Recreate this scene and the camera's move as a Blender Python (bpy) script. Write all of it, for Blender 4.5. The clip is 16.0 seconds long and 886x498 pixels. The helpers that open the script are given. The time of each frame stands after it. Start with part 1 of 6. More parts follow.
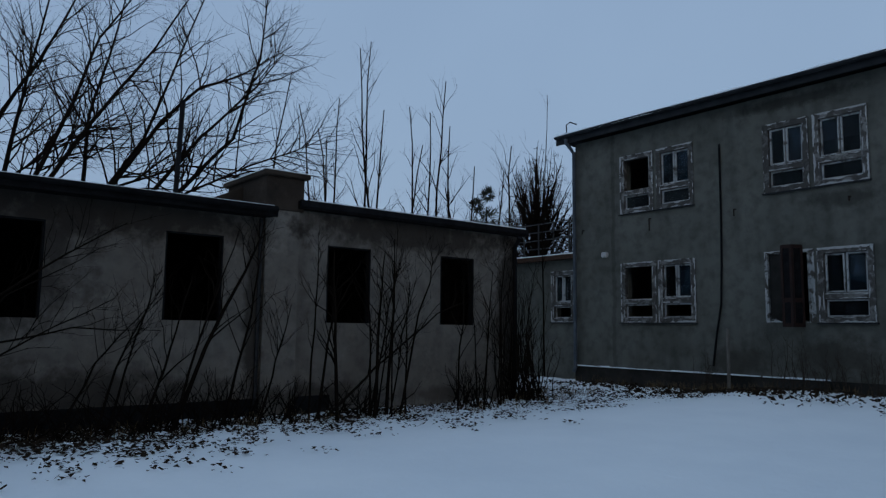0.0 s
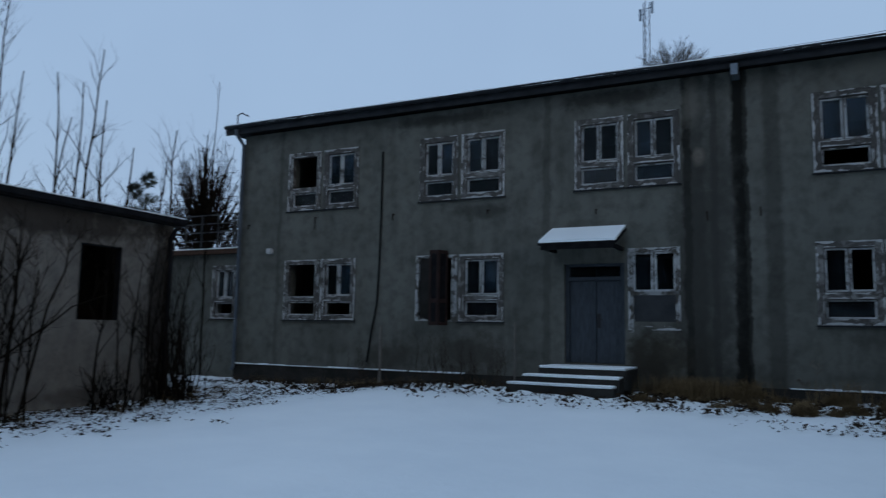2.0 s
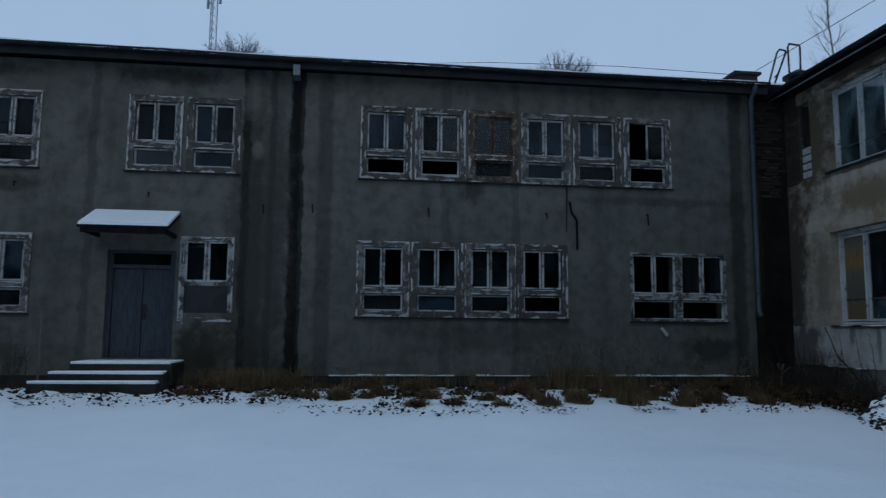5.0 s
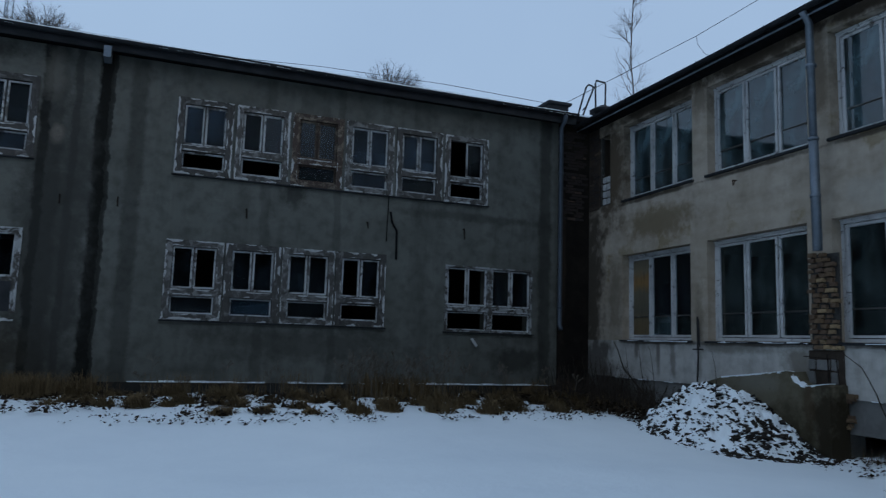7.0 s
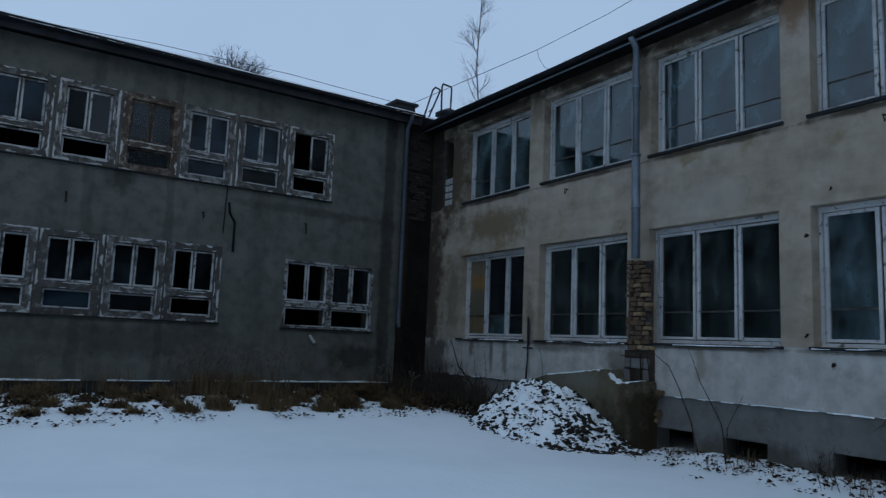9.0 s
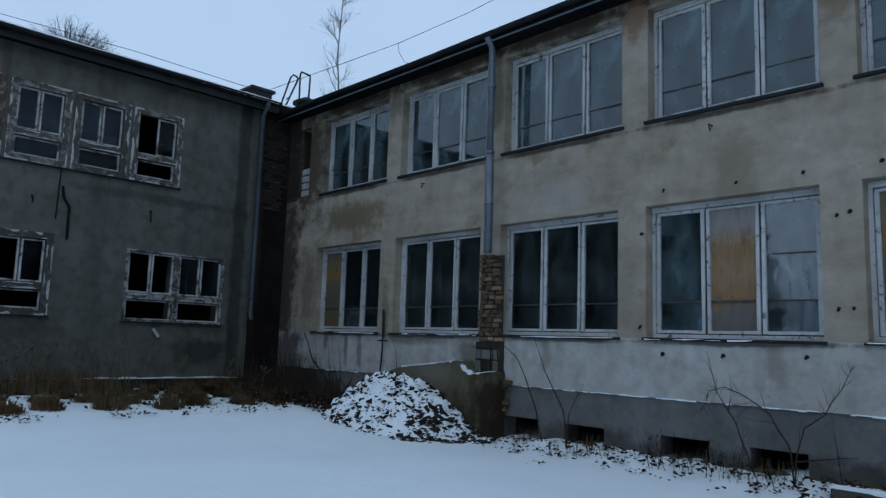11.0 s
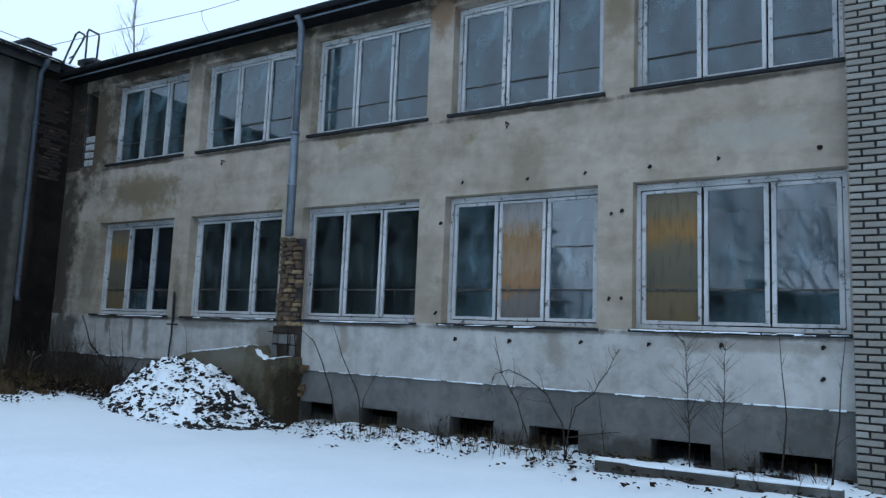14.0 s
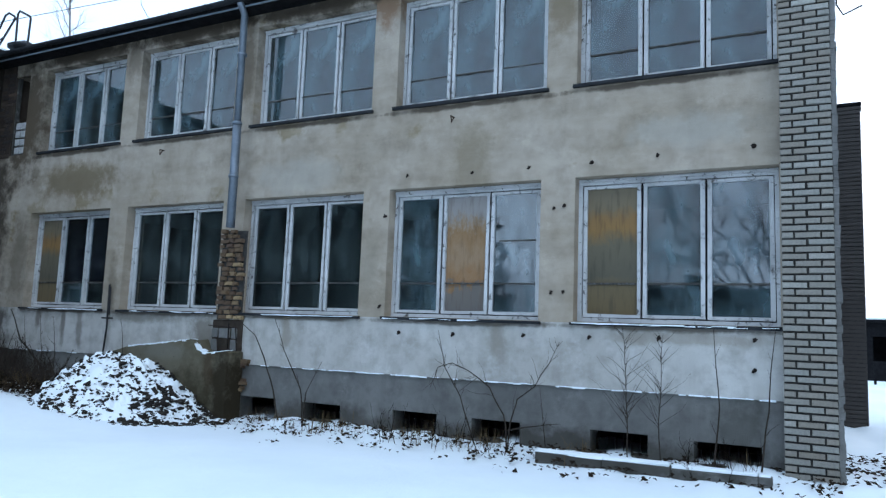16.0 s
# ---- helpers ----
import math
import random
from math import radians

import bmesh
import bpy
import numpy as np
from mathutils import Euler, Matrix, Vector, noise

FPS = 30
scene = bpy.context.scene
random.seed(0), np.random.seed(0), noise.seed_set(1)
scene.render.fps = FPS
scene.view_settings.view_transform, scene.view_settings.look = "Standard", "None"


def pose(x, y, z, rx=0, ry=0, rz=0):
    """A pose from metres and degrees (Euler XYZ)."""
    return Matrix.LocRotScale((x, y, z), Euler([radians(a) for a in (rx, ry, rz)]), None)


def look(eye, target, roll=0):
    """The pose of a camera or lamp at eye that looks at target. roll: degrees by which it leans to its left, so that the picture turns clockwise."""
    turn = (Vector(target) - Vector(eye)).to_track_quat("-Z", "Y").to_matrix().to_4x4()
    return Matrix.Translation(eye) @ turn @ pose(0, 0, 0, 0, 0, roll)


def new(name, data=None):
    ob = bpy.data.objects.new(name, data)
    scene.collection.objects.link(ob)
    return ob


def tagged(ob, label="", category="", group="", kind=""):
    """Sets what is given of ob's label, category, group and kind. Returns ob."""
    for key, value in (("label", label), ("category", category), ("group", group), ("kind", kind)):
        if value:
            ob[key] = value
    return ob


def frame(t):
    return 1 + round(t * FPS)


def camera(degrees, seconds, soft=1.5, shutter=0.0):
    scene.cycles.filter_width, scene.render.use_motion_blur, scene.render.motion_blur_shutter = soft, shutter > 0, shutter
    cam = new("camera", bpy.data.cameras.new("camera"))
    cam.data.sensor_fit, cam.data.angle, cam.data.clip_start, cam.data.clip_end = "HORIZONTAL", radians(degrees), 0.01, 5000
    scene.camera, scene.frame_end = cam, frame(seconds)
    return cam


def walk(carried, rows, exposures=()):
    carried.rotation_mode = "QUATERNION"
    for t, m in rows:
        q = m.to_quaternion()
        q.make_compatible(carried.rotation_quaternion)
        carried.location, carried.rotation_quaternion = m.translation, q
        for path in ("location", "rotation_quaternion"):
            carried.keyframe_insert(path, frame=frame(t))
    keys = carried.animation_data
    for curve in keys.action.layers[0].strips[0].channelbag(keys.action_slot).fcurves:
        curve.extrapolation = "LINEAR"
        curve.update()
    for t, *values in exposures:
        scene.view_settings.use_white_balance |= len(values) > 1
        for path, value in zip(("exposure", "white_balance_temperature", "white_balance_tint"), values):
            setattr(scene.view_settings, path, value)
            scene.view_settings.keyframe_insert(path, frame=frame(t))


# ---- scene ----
cam = camera(62.5, 16.0, soft=1.3, shutter=0.3)
PATH = [
    (0, -0.071, -0.36, 1.528, 96.26, -0.69, 52.41),
    (0.5, -0.025, -0.365, 1.524, 95.72, -1.12, 51.22),
    (1, 0.009, -0.267, 1.506, 95.7, -1.53, 45.04),
    (1.5, 0.034, -0.168, 1.524, 95.75, -1.7, 36.01),
    (2, -0.005, -0.114, 1.511, 96.47, -1.02, 26.95),
    (2.5, -0.033, -0.036, 1.499, 96.68, -1.59, 19.84),
    (3, -0.014, 0.044, 1.484, 96.39, -1.62, 14.97),
    (3.5, -0.086, 0.103, 1.478, 95.66, -1.06, 8.68),
    (4, -0.06, 0.166, 1.459, 96.16, -0.47, 2.47),
    (6.5, -0.084, 0.113, 1.454, 97.11, -1.75, -17.99),
    (7, -0.058, 0.11, 1.484, 97.27, -1.79, -21.48),
    (7.5, -0.041, 0.095, 1.508, 97.42, -1.78, -24.84),
    (8, -0.05, 0.069, 1.52, 97.58, -2.02, -27.91),
    (8.5, -0.052, 0.106, 1.52, 97.38, -2.2, -30.76),
    (9, -0.042, 0.105, 1.501, 97.44, -2.35, -33.96),
    (9.5, -0.016, 0.098, 1.5, 97.5, -2.47, -37.11),
    (10, 0.003, 0.092, 1.5, 97.31, -2.09, -39.78),
    (12.5, 0.014, 0.068, 1.49, 97.07, -2.27, -53.19),
    (13, 0.017, 0.069, 1.488, 96.6, -2.25, -55.86),
    (13.5, 0.028, 0.068, 1.48, 96.67, -2.34, -58.14),
    (14, 0.058, 0.035, 1.463, 96.86, -2.25, -60.36),
    (14.5, 0.096, 0.008, 1.461, 96.8, -2.24, -62.15),
    (15, 0.102, 0.008, 1.457, 96.85, -2.2, -63.02),
    (15.5, 0.098, 0.007, 1.46, 96.75, -2.06, -63.83),
    (16, 0.104, 0.001, 1.45, 96.59, -2.16, -64.49),
]
EXPO = [(0, 0.17, 6400, 10), (0.5, 0.32, 6400, 10), (1.0, 0.44, 6400, 10), (1.5, 0.47, 6400, 10), (3.0, 0.46, 6400, 10), (4.0, 0.42, 6440, 10), (6.5, 0.52, 6500, 10), (8.0, 0.54, 6500, 10),
        (10.0, 0.65, 6600, 10), (12.5, 1.3, 6650, 10), (14.0, 1.67, 6720, 10), (15.0, 1.9, 6720, 10), (16.0, 2.05, 6720, 10)]
walk(cam, [(t, pose(x, y, z, rx, ry, rz)) for t, x, y, z, rx, ry, rz in PATH], EXPO)

# ---------------------------------------------------------------- light
world = bpy.data.worlds.new("overcast_dusk")
scene.world = world
world.use_nodes = True
wn, wl = world.node_tree.nodes, world.node_tree.links
wn.clear()
w_out = wn.new("ShaderNodeOutputWorld")
w_bg = wn.new("ShaderNodeBackground")
w_sky = wn.new("ShaderNodeTexSky")
w_sky.sky_type = "NISHITA"
w_sky.sun_disc = False
w_sky.sun_elevation = radians(14)
w_sky.sun_rotation = radians(120)
w_sky.dust_density = 4.0
w_sky.air_density = 1.6
w_mix = wn.new("ShaderNodeMix")
w_mix.data_type = "RGBA"
w_mix.inputs["Factor"].default_value = 0.9
w_cloud = wn.new("ShaderNodeTexNoise")
w_cloud.inputs["Scale"].default_value = 1.6
w_cloud.inputs["Detail"].default_value = 4
w_ramp = wn.new("ShaderNodeMix")
w_ramp.data_type = "RGBA"
w_ramp.inputs[6].default_value = (1.95, 2.8, 4.3, 1)
w_ramp.inputs[7].default_value = (2.8, 3.95, 5.55, 1)
wl.new(w_cloud.outputs["Fac"], w_ramp.inputs["Factor"])
wl.new(w_sky.outputs["Color"], w_mix.inputs[6])
wl.new(w_ramp.outputs[2], w_mix.inputs[7])
wl.new(w_mix.outputs[2], w_bg.inputs["Color"])
w_bg.inputs["Strength"].default_value = 0.1
wl.new(w_bg.outputs[0], w_out.inputs["Surface"])

sun = new("sun", bpy.data.lights.new("sun", "SUN"))
sun.data.energy = 0.12
sun.data.angle = radians(40)
sun.data.color = (0.92, 0.96, 1.0)
sun.matrix_world = look((-20, -30, 40), (0, 0, 0))


# ---------------------------------------------------------------- materials
def nodes_of(name):
    m = bpy.data.materials.new(name)
    m.use_nodes = True
    nt = m.node_tree
    return m, nt, nt.nodes["Principled BSDF"]


def node(nt, kind, **values):
    n = nt.nodes.new(kind)
    for key, value in values.items():
        n.inputs[key].default_value = value
    return n


def coords(nt, scale=(1, 1, 1), kind="Object"):
    tc = nt.nodes.new("ShaderNodeTexCoord")
    mp = nt.nodes.new("ShaderNodeMapping")
    mp.inputs["Scale"].default_value = scale
    nt.links.new(tc.outputs[kind], mp.inputs["Vector"])
    return mp.outputs["Vector"]


def noise_fac(nt, vec, scale, detail=6, low=0.35, high=0.65, rough=0.6):
    n = node(nt, "ShaderNodeTexNoise", Scale=scale, Detail=detail, Roughness=rough)
    nt.links.new(vec, n.inputs["Vector"])
    r = nt.nodes.new("ShaderNodeMapRange")
    r.inputs["From Min"].default_value = low
    r.inputs["From Max"].default_value = high
    nt.links.new(n.outputs["Fac"], r.inputs["Value"])
    return r.outputs["Result"]


def blend(nt, fac, a, b):
    m = nt.nodes.new("ShaderNodeMix")
    m.data_type = "RGBA"
    if isinstance(fac, float):
        m.inputs["Factor"].default_value = fac
    else:
        nt.links.new(fac, m.inputs["Factor"])
    for k, v in ((6, a), (7, b)):
        if isinstance(v, tuple):
            m.inputs[k].default_value = (*v, 1)
        else:
            nt.links.new(v, m.inputs[k])
    return m.outputs[2]


def times(nt, a, k):
    m = nt.nodes.new("ShaderNodeMath")
    m.operation = "MULTIPLY"
    nt.links.new(a, m.inputs[0])
    if isinstance(k, (int, float)):
        m.inputs[1].default_value = k
    else:
        nt.links.new(k, m.inputs[1])
    return m.outputs[0]


def relief(nt, bsdf, height, strength, distance=0.02):
    b = nt.nodes.new("ShaderNodeBump")
    b.inputs["Strength"].default_value = strength
    b.inputs["Distance"].default_value = distance
    nt.links.new(height, b.inputs["Height"])
    nt.links.new(b.outputs["Normal"], bsdf.inputs["Normal"])


def plain(name, a, b, scale=8.0, rough=0.8, metal=0.0, bump=0.3, stretch=(1, 1, 1), fine=60.0, sheen=0.2):
    """Two-tone surface with coarse and fine variation."""
    m, nt, p = nodes_of(name)
    v = coords(nt, stretch)
    c = blend(nt, noise_fac(nt, v, scale), a, b)
    f = noise_fac(nt, v, fine, 3)
    dark = tuple(x * 0.6 for x in a)
    c = blend(nt, times(nt, f, 0.35), c, dark)
    nt.links.new(c, p.inputs["Base Color"])
    p.inputs["Roughness"].default_value = rough
    p.inputs["Metallic"].default_value = metal
    p.inputs["Specular IOR Level"].default_value = sheen
    if bump:
        relief(nt, p, f, bump)
    return m


def plaster(name, base, light, stain, streak_amount=0.7, patch=None, patch_low=0.6, runs=(), blots=(), bloom_amount=0.55, float_marks=0.0):
    """Weathered render: cloudy tone, vertical rain streaks, fine grit and bare patches."""
    m, nt, p = nodes_of(name)
    v = coords(nt)
    c = blend(nt, noise_fac(nt, v, 0.55, 8, 0.38, 0.62), base, light)
    c = blend(nt, times(nt, noise_fac(nt, v, 3.5, 8, 0.45, 0.7), 0.45), c, stain)
    streaks = times(nt, noise_fac(nt, coords(nt, (1.5, 1.5, 0.14)), 1.0, 8, 0.48, 0.8), noise_fac(nt, v, 0.8, 4, 0.35, 0.65))
    c = blend(nt, times(nt, streaks, streak_amount), c, stain)
    if patch:
        c = blend(nt, noise_fac(nt, v, 0.7, 9, patch_low, patch_low + 0.035), c, patch)
    bloom = times(nt, noise_fac(nt, v, 1.9, 9, 0.52, 0.72, 0.7), noise_fac(nt, v, 11, 6, 0.4, 0.62))
    c = blend(nt, times(nt, bloom, bloom_amount), c, tuple(min(0.75, x * 1.55) for x in light))
    if float_marks:
        # level marks of the plasterer's float and of the scaffold lifts
        bands = noise_fac(nt, coords(nt, (0.45, 0.45, 2.2)), 1.0, 9, 0.42, 0.66, 0.65)
        c = blend(nt, times(nt, bands, float_marks), c, tuple(min(0.75, x * 1.3) for x in light))
        low = noise_fac(nt, coords(nt, (0.5, 0.5, 1.5)), 1.3, 9, 0.5, 0.7, 0.65)
        c = blend(nt, times(nt, low, float_marks), c, tuple(x * 0.6 for x in base))
    if runs:
        sep = nt.nodes.new("ShaderNodeSeparateXYZ")
        nt.links.new(v, sep.inputs[0])
        wob = node(nt, "ShaderNodeTexNoise", Scale=1.8, Detail=9, Roughness=0.75)
        nt.links.new(v, wob.inputs["Vector"])
        for at, half, strength in runs:
            # a run of damp soot down the wall, with a ragged edge
            m1 = node(nt, "ShaderNodeMath")
            m1.operation = "MULTIPLY_ADD"
            nt.links.new(wob.outputs["Fac"], m1.inputs[0])
            m1.inputs[1].default_value = 0.36
            nt.links.new(sep.outputs["X"], m1.inputs[2])
            m2 = node(nt, "ShaderNodeMath")
            m2.operation = "SUBTRACT"
            nt.links.new(m1.outputs[0], m2.inputs[0])
            m2.inputs[1].default_value = at + 0.18
            m3 = node(nt, "ShaderNodeMath")
            m3.operation = "ABSOLUTE"
            nt.links.new(m2.outputs[0], m3.inputs[0])
            r = nt.nodes.new("ShaderNodeMapRange")
            r.inputs["From Min"].default_value = half * 1.35
            r.inputs["From Max"].default_value = half * 0.8
            r.inputs["To Max"].default_value = strength * 0.95
            nt.links.new(m3.outputs[0], r.inputs["Value"])
            c = blend(nt, r.outputs["Result"], c, tuple(x * 0.3 for x in stain))
    if blots:
        warp = node(nt, "ShaderNodeTexNoise", Scale=2.2, Detail=8, Roughness=0.7)
        nt.links.new(v, warp.inputs["Vector"])
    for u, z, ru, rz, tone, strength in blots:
        # a ragged-rimmed blotch: weathering, and under eaves and in corners painted shade too
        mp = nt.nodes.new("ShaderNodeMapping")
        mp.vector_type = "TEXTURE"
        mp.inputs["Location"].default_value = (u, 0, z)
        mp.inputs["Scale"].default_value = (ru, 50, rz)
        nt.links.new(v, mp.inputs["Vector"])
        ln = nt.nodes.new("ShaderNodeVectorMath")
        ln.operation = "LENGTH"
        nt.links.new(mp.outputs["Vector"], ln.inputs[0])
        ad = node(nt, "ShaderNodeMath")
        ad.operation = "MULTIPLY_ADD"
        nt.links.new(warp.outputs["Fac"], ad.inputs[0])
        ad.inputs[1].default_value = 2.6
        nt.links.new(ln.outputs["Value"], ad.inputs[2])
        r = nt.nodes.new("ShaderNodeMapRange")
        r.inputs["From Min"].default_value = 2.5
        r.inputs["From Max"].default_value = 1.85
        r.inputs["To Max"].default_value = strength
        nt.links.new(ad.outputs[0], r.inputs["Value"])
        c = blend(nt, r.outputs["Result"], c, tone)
    pits = noise_fac(nt, v, 26, 4, 0.66, 0.74)
    c = blend(nt, times(nt, pits, 0.5), c, tuple(x * 0.6 for x in stain))
    grit = noise_fac(nt, v, 90, 4, 0.3, 0.7)
    c = blend(nt, times(nt, grit, 0.25), c, tuple(x * 0.55 for x in base))
    nt.links.new(c, p.inputs["Base Color"])
    p.inputs["Roughness"].default_value = 0.93
    p.inputs["Specular IOR Level"].default_value = 0.05
    relief(nt, p, grit, 0.5, 0.012)
    return m


def peeling(name, paint, wood, low=0.5, scale=9.0):
    """Old paint flaking off weathered wood in ragged patches."""
    m, nt, p = nodes_of(name)
    v = coords(nt)
    big = node(nt, "ShaderNodeTexNoise", Scale=scale * 0.45, Detail=8, Roughness=0.72, Distortion=0.6)
    nt.links.new(v, big.inputs["Vector"])
    r = nt.nodes.new("ShaderNodeMapRange")
    r.inputs["From Min"].default_value = low
    r.inputs["From Max"].default_value = low + 0.09
    nt.links.new(big.outputs["Fac"], r.inputs["Value"])
    flake = r.outputs["Result"]
    dirt = noise_fac(nt, v, 1.7, 6, 0.4, 0.7)
    c = blend(nt, times(nt, dirt, 0.55), paint, tuple(x * 0.35 for x in paint))
    w = blend(nt, noise_fac(nt, coords(nt, (30, 30, 4)), 2.0), wood, tuple(x * 0.45 for x in wood))
    nt.links.new(blend(nt, flake, c, w), p.inputs["Base Color"])
    p.inputs["Roughness"].default_value = 0.75
    relief(nt, p, flake, 0.6, 0.004)
    return m


def glazing(name, film, film_amount, tint=(0.75, 0.82, 0.85), gloss=1.0, mirror=0.04):
    """Window glass under an uneven film of dust: clear where wiped, mirror-like at a slant."""
    m, nt, p = nodes_of(name)
    nt.nodes.remove(p)
    out = nt.nodes["Material Output"]
    dust = nt.nodes.new("ShaderNodeBsdfDiffuse")
    smear = noise_fac(nt, coords(nt, (1.2, 1.2, 0.7)), 1.9, 7, 0.36, 0.66)
    nt.links.new(blend(nt, smear, tuple(x * 0.35 for x in film), tuple(x * 1.7 for x in film)), dust.inputs["Color"])
    clear = node(nt, "ShaderNodeBsdfTransparent", Color=(*tint, 1))
    shine = node(nt, "ShaderNodeBsdfGlossy", Color=(1, 1, 1, 1), Roughness=0.03)
    slant = node(nt, "ShaderNodeLayerWeight", Blend=0.5)
    power = node(nt, "ShaderNodeMath")
    power.operation = "POWER"
    nt.links.new(slant.outputs["Facing"], power.inputs[0])
    power.inputs[1].default_value = 4.0
    fres = node(nt, "ShaderNodeMath")
    fres.operation = "MULTIPLY_ADD"
    nt.links.new(power.outputs[0], fres.inputs[0])
    fres.inputs[1].default_value = 0.9
    fres.inputs[2].default_value = mirror
    v = coords(nt)
    ripple = node(nt, "ShaderNodeTexNoise", Scale=1.3, Detail=2)
    nt.links.new(v, ripple.inputs["Vector"])
    b = node(nt, "ShaderNodeBump", Strength=0.07, Distance=0.04)
    nt.links.new(ripple.outputs["Fac"], b.inputs["Height"])
    nt.links.new(b.outputs["Normal"], shine.inputs["Normal"])
    cloud = noise_fac(nt, coords(nt, (1.3, 1.3, 0.9)), 1.5, 8, 0.36, 0.66)
    r = nt.nodes.new("ShaderNodeMapRange")
    r.inputs["To Min"].default_value = film_amount * 0.12
    r.inputs["To Max"].default_value = min(1.0, film_amount * 1.75)
    nt.links.new(cloud, r.inputs["Value"])
    mix = nt.nodes.new("ShaderNodeMixShader")
    nt.links.new(r.outputs["Result"], mix.inputs[0])
    nt.links.new(clear.outputs[0], mix.inputs[1])
    nt.links.new(dust.outputs[0], mix.inputs[2])
    top = nt.nodes.new("ShaderNodeMixShader")
    nt.links.new(times(nt, fres.outputs[0], gloss), top.inputs[0])
    nt.links.new(mix.outputs[0], top.inputs[1])
    nt.links.new(shine.outputs[0], top.inputs[2])
    nt.links.new(top.outputs[0], out.inputs["Surface"])
    return m


def banded_board(name, bands, ragged=0.13, grain=3.5):
    """A weathered board whose stain changes with height (z in metres), with ragged edges and vertical runs."""
    m, nt, p = nodes_of(name)
    v = coords(nt)
    sep = nt.nodes.new("ShaderNodeSeparateXYZ")
    nt.links.new(v, sep.inputs[0])
    n = node(nt, "ShaderNodeTexNoise", Scale=grain, Detail=10, Roughness=0.6 + 0.03 * grain, Distortion=0.5)
    nt.links.new(coords(nt, (1.0, 1.0, 0.55)), n.inputs["Vector"])
    wob = nt.nodes.new("ShaderNodeMath")
    wob.operation = "MULTIPLY_ADD"
    nt.links.new(n.outputs["Fac"], wob.inputs[0])
    wob.inputs[1].default_value = ragged * 4
    nt.links.new(sep.outputs["Z"], wob.inputs[2])
    lo, hi = bands[0][0], bands[-1][0]
    r = nt.nodes.new("ShaderNodeMapRange")
    r.inputs["From Min"].default_value = lo + ragged * 2
    r.inputs["From Max"].default_value = hi + ragged * 2
    nt.links.new(wob.outputs[0], r.inputs["Value"])
    ramp = nt.nodes.new("ShaderNodeValToRGB")
    el = ramp.color_ramp.elements
    el[0].color = (*bands[0][1], 1)
    el[1].color = (*bands[-1][1], 1)
    for z, c in bands[1:-1]:
        el.new((z - lo) / (hi - lo)).color = (*c, 1)
    nt.links.new(r.outputs["Result"], ramp.inputs["Fac"])
    f = noise_fac(nt, coords(nt, (1, 1, 0.15)), 16, 6, 0.5, 0.75)
    c = blend(nt, times(nt, f, 0.5), ramp.outputs["Color"], tuple(x * 0.35 for x in bands[2][1]))
    nt.links.new(c, p.inputs["Base Color"])
    p.inputs["Roughness"].default_value = 0.85
    relief(nt, p, n.outputs["Fac"], 0.4, 0.006)
    return m


def snow_material(name):
    m, nt, p = nodes_of(name)
    v = coords(nt)
    c = blend(nt, noise_fac(nt, v, 0.35, 8, 0.35, 0.7), (0.86, 0.915, 0.93), (0.77, 0.83, 0.86))
    nt.links.new(c, p.inputs["Base Color"])
    p.inputs["Roughness"].default_value = 0.75
    p.inputs["Specular IOR Level"].default_value = 0.25
    n = node(nt, "ShaderNodeTexNoise", Scale=5.0, Detail=9, Roughness=0.65)
    nt.links.new(v, n.inputs["Vector"])
    relief(nt, p, n.outputs["Fac"], 0.35, 0.05)
    return m


def brick_material(name, a, b, c3):
    """Bricks that differ one from another."""
    m, nt, p = nodes_of(name)
    v = coords(nt)
    info = nt.nodes.new("ShaderNodeObjectInfo")
    ramp = nt.nodes.new("ShaderNodeValToRGB")
    ramp.color_ramp.elements[0].color = (*a, 1)
    ramp.color_ramp.elements[1].color = (*b, 1)
    e = ramp.color_ramp.elements.new(0.85)
    e.color = (*c3, 1)
    nt.links.new(info.outputs["Random"], ramp.inputs["Fac"])
    f = noise_fac(nt, v, 40, 6, 0.35, 0.7)
    col = blend(nt, times(nt, f, 0.45), ramp.outputs["Color"], tuple(x * 0.45 for x in a))
    col = blend(nt, times(nt, noise_fac(nt, v, 1.3, 6, 0.5, 0.75), 0.5), col, tuple(x * 0.4 for x in b))
    nt.links.new(col, p.inputs["Base Color"])
    p.inputs["Roughness"].default_value = 0.9
    relief(nt, p, f, 0.5, 0.006)
    return m


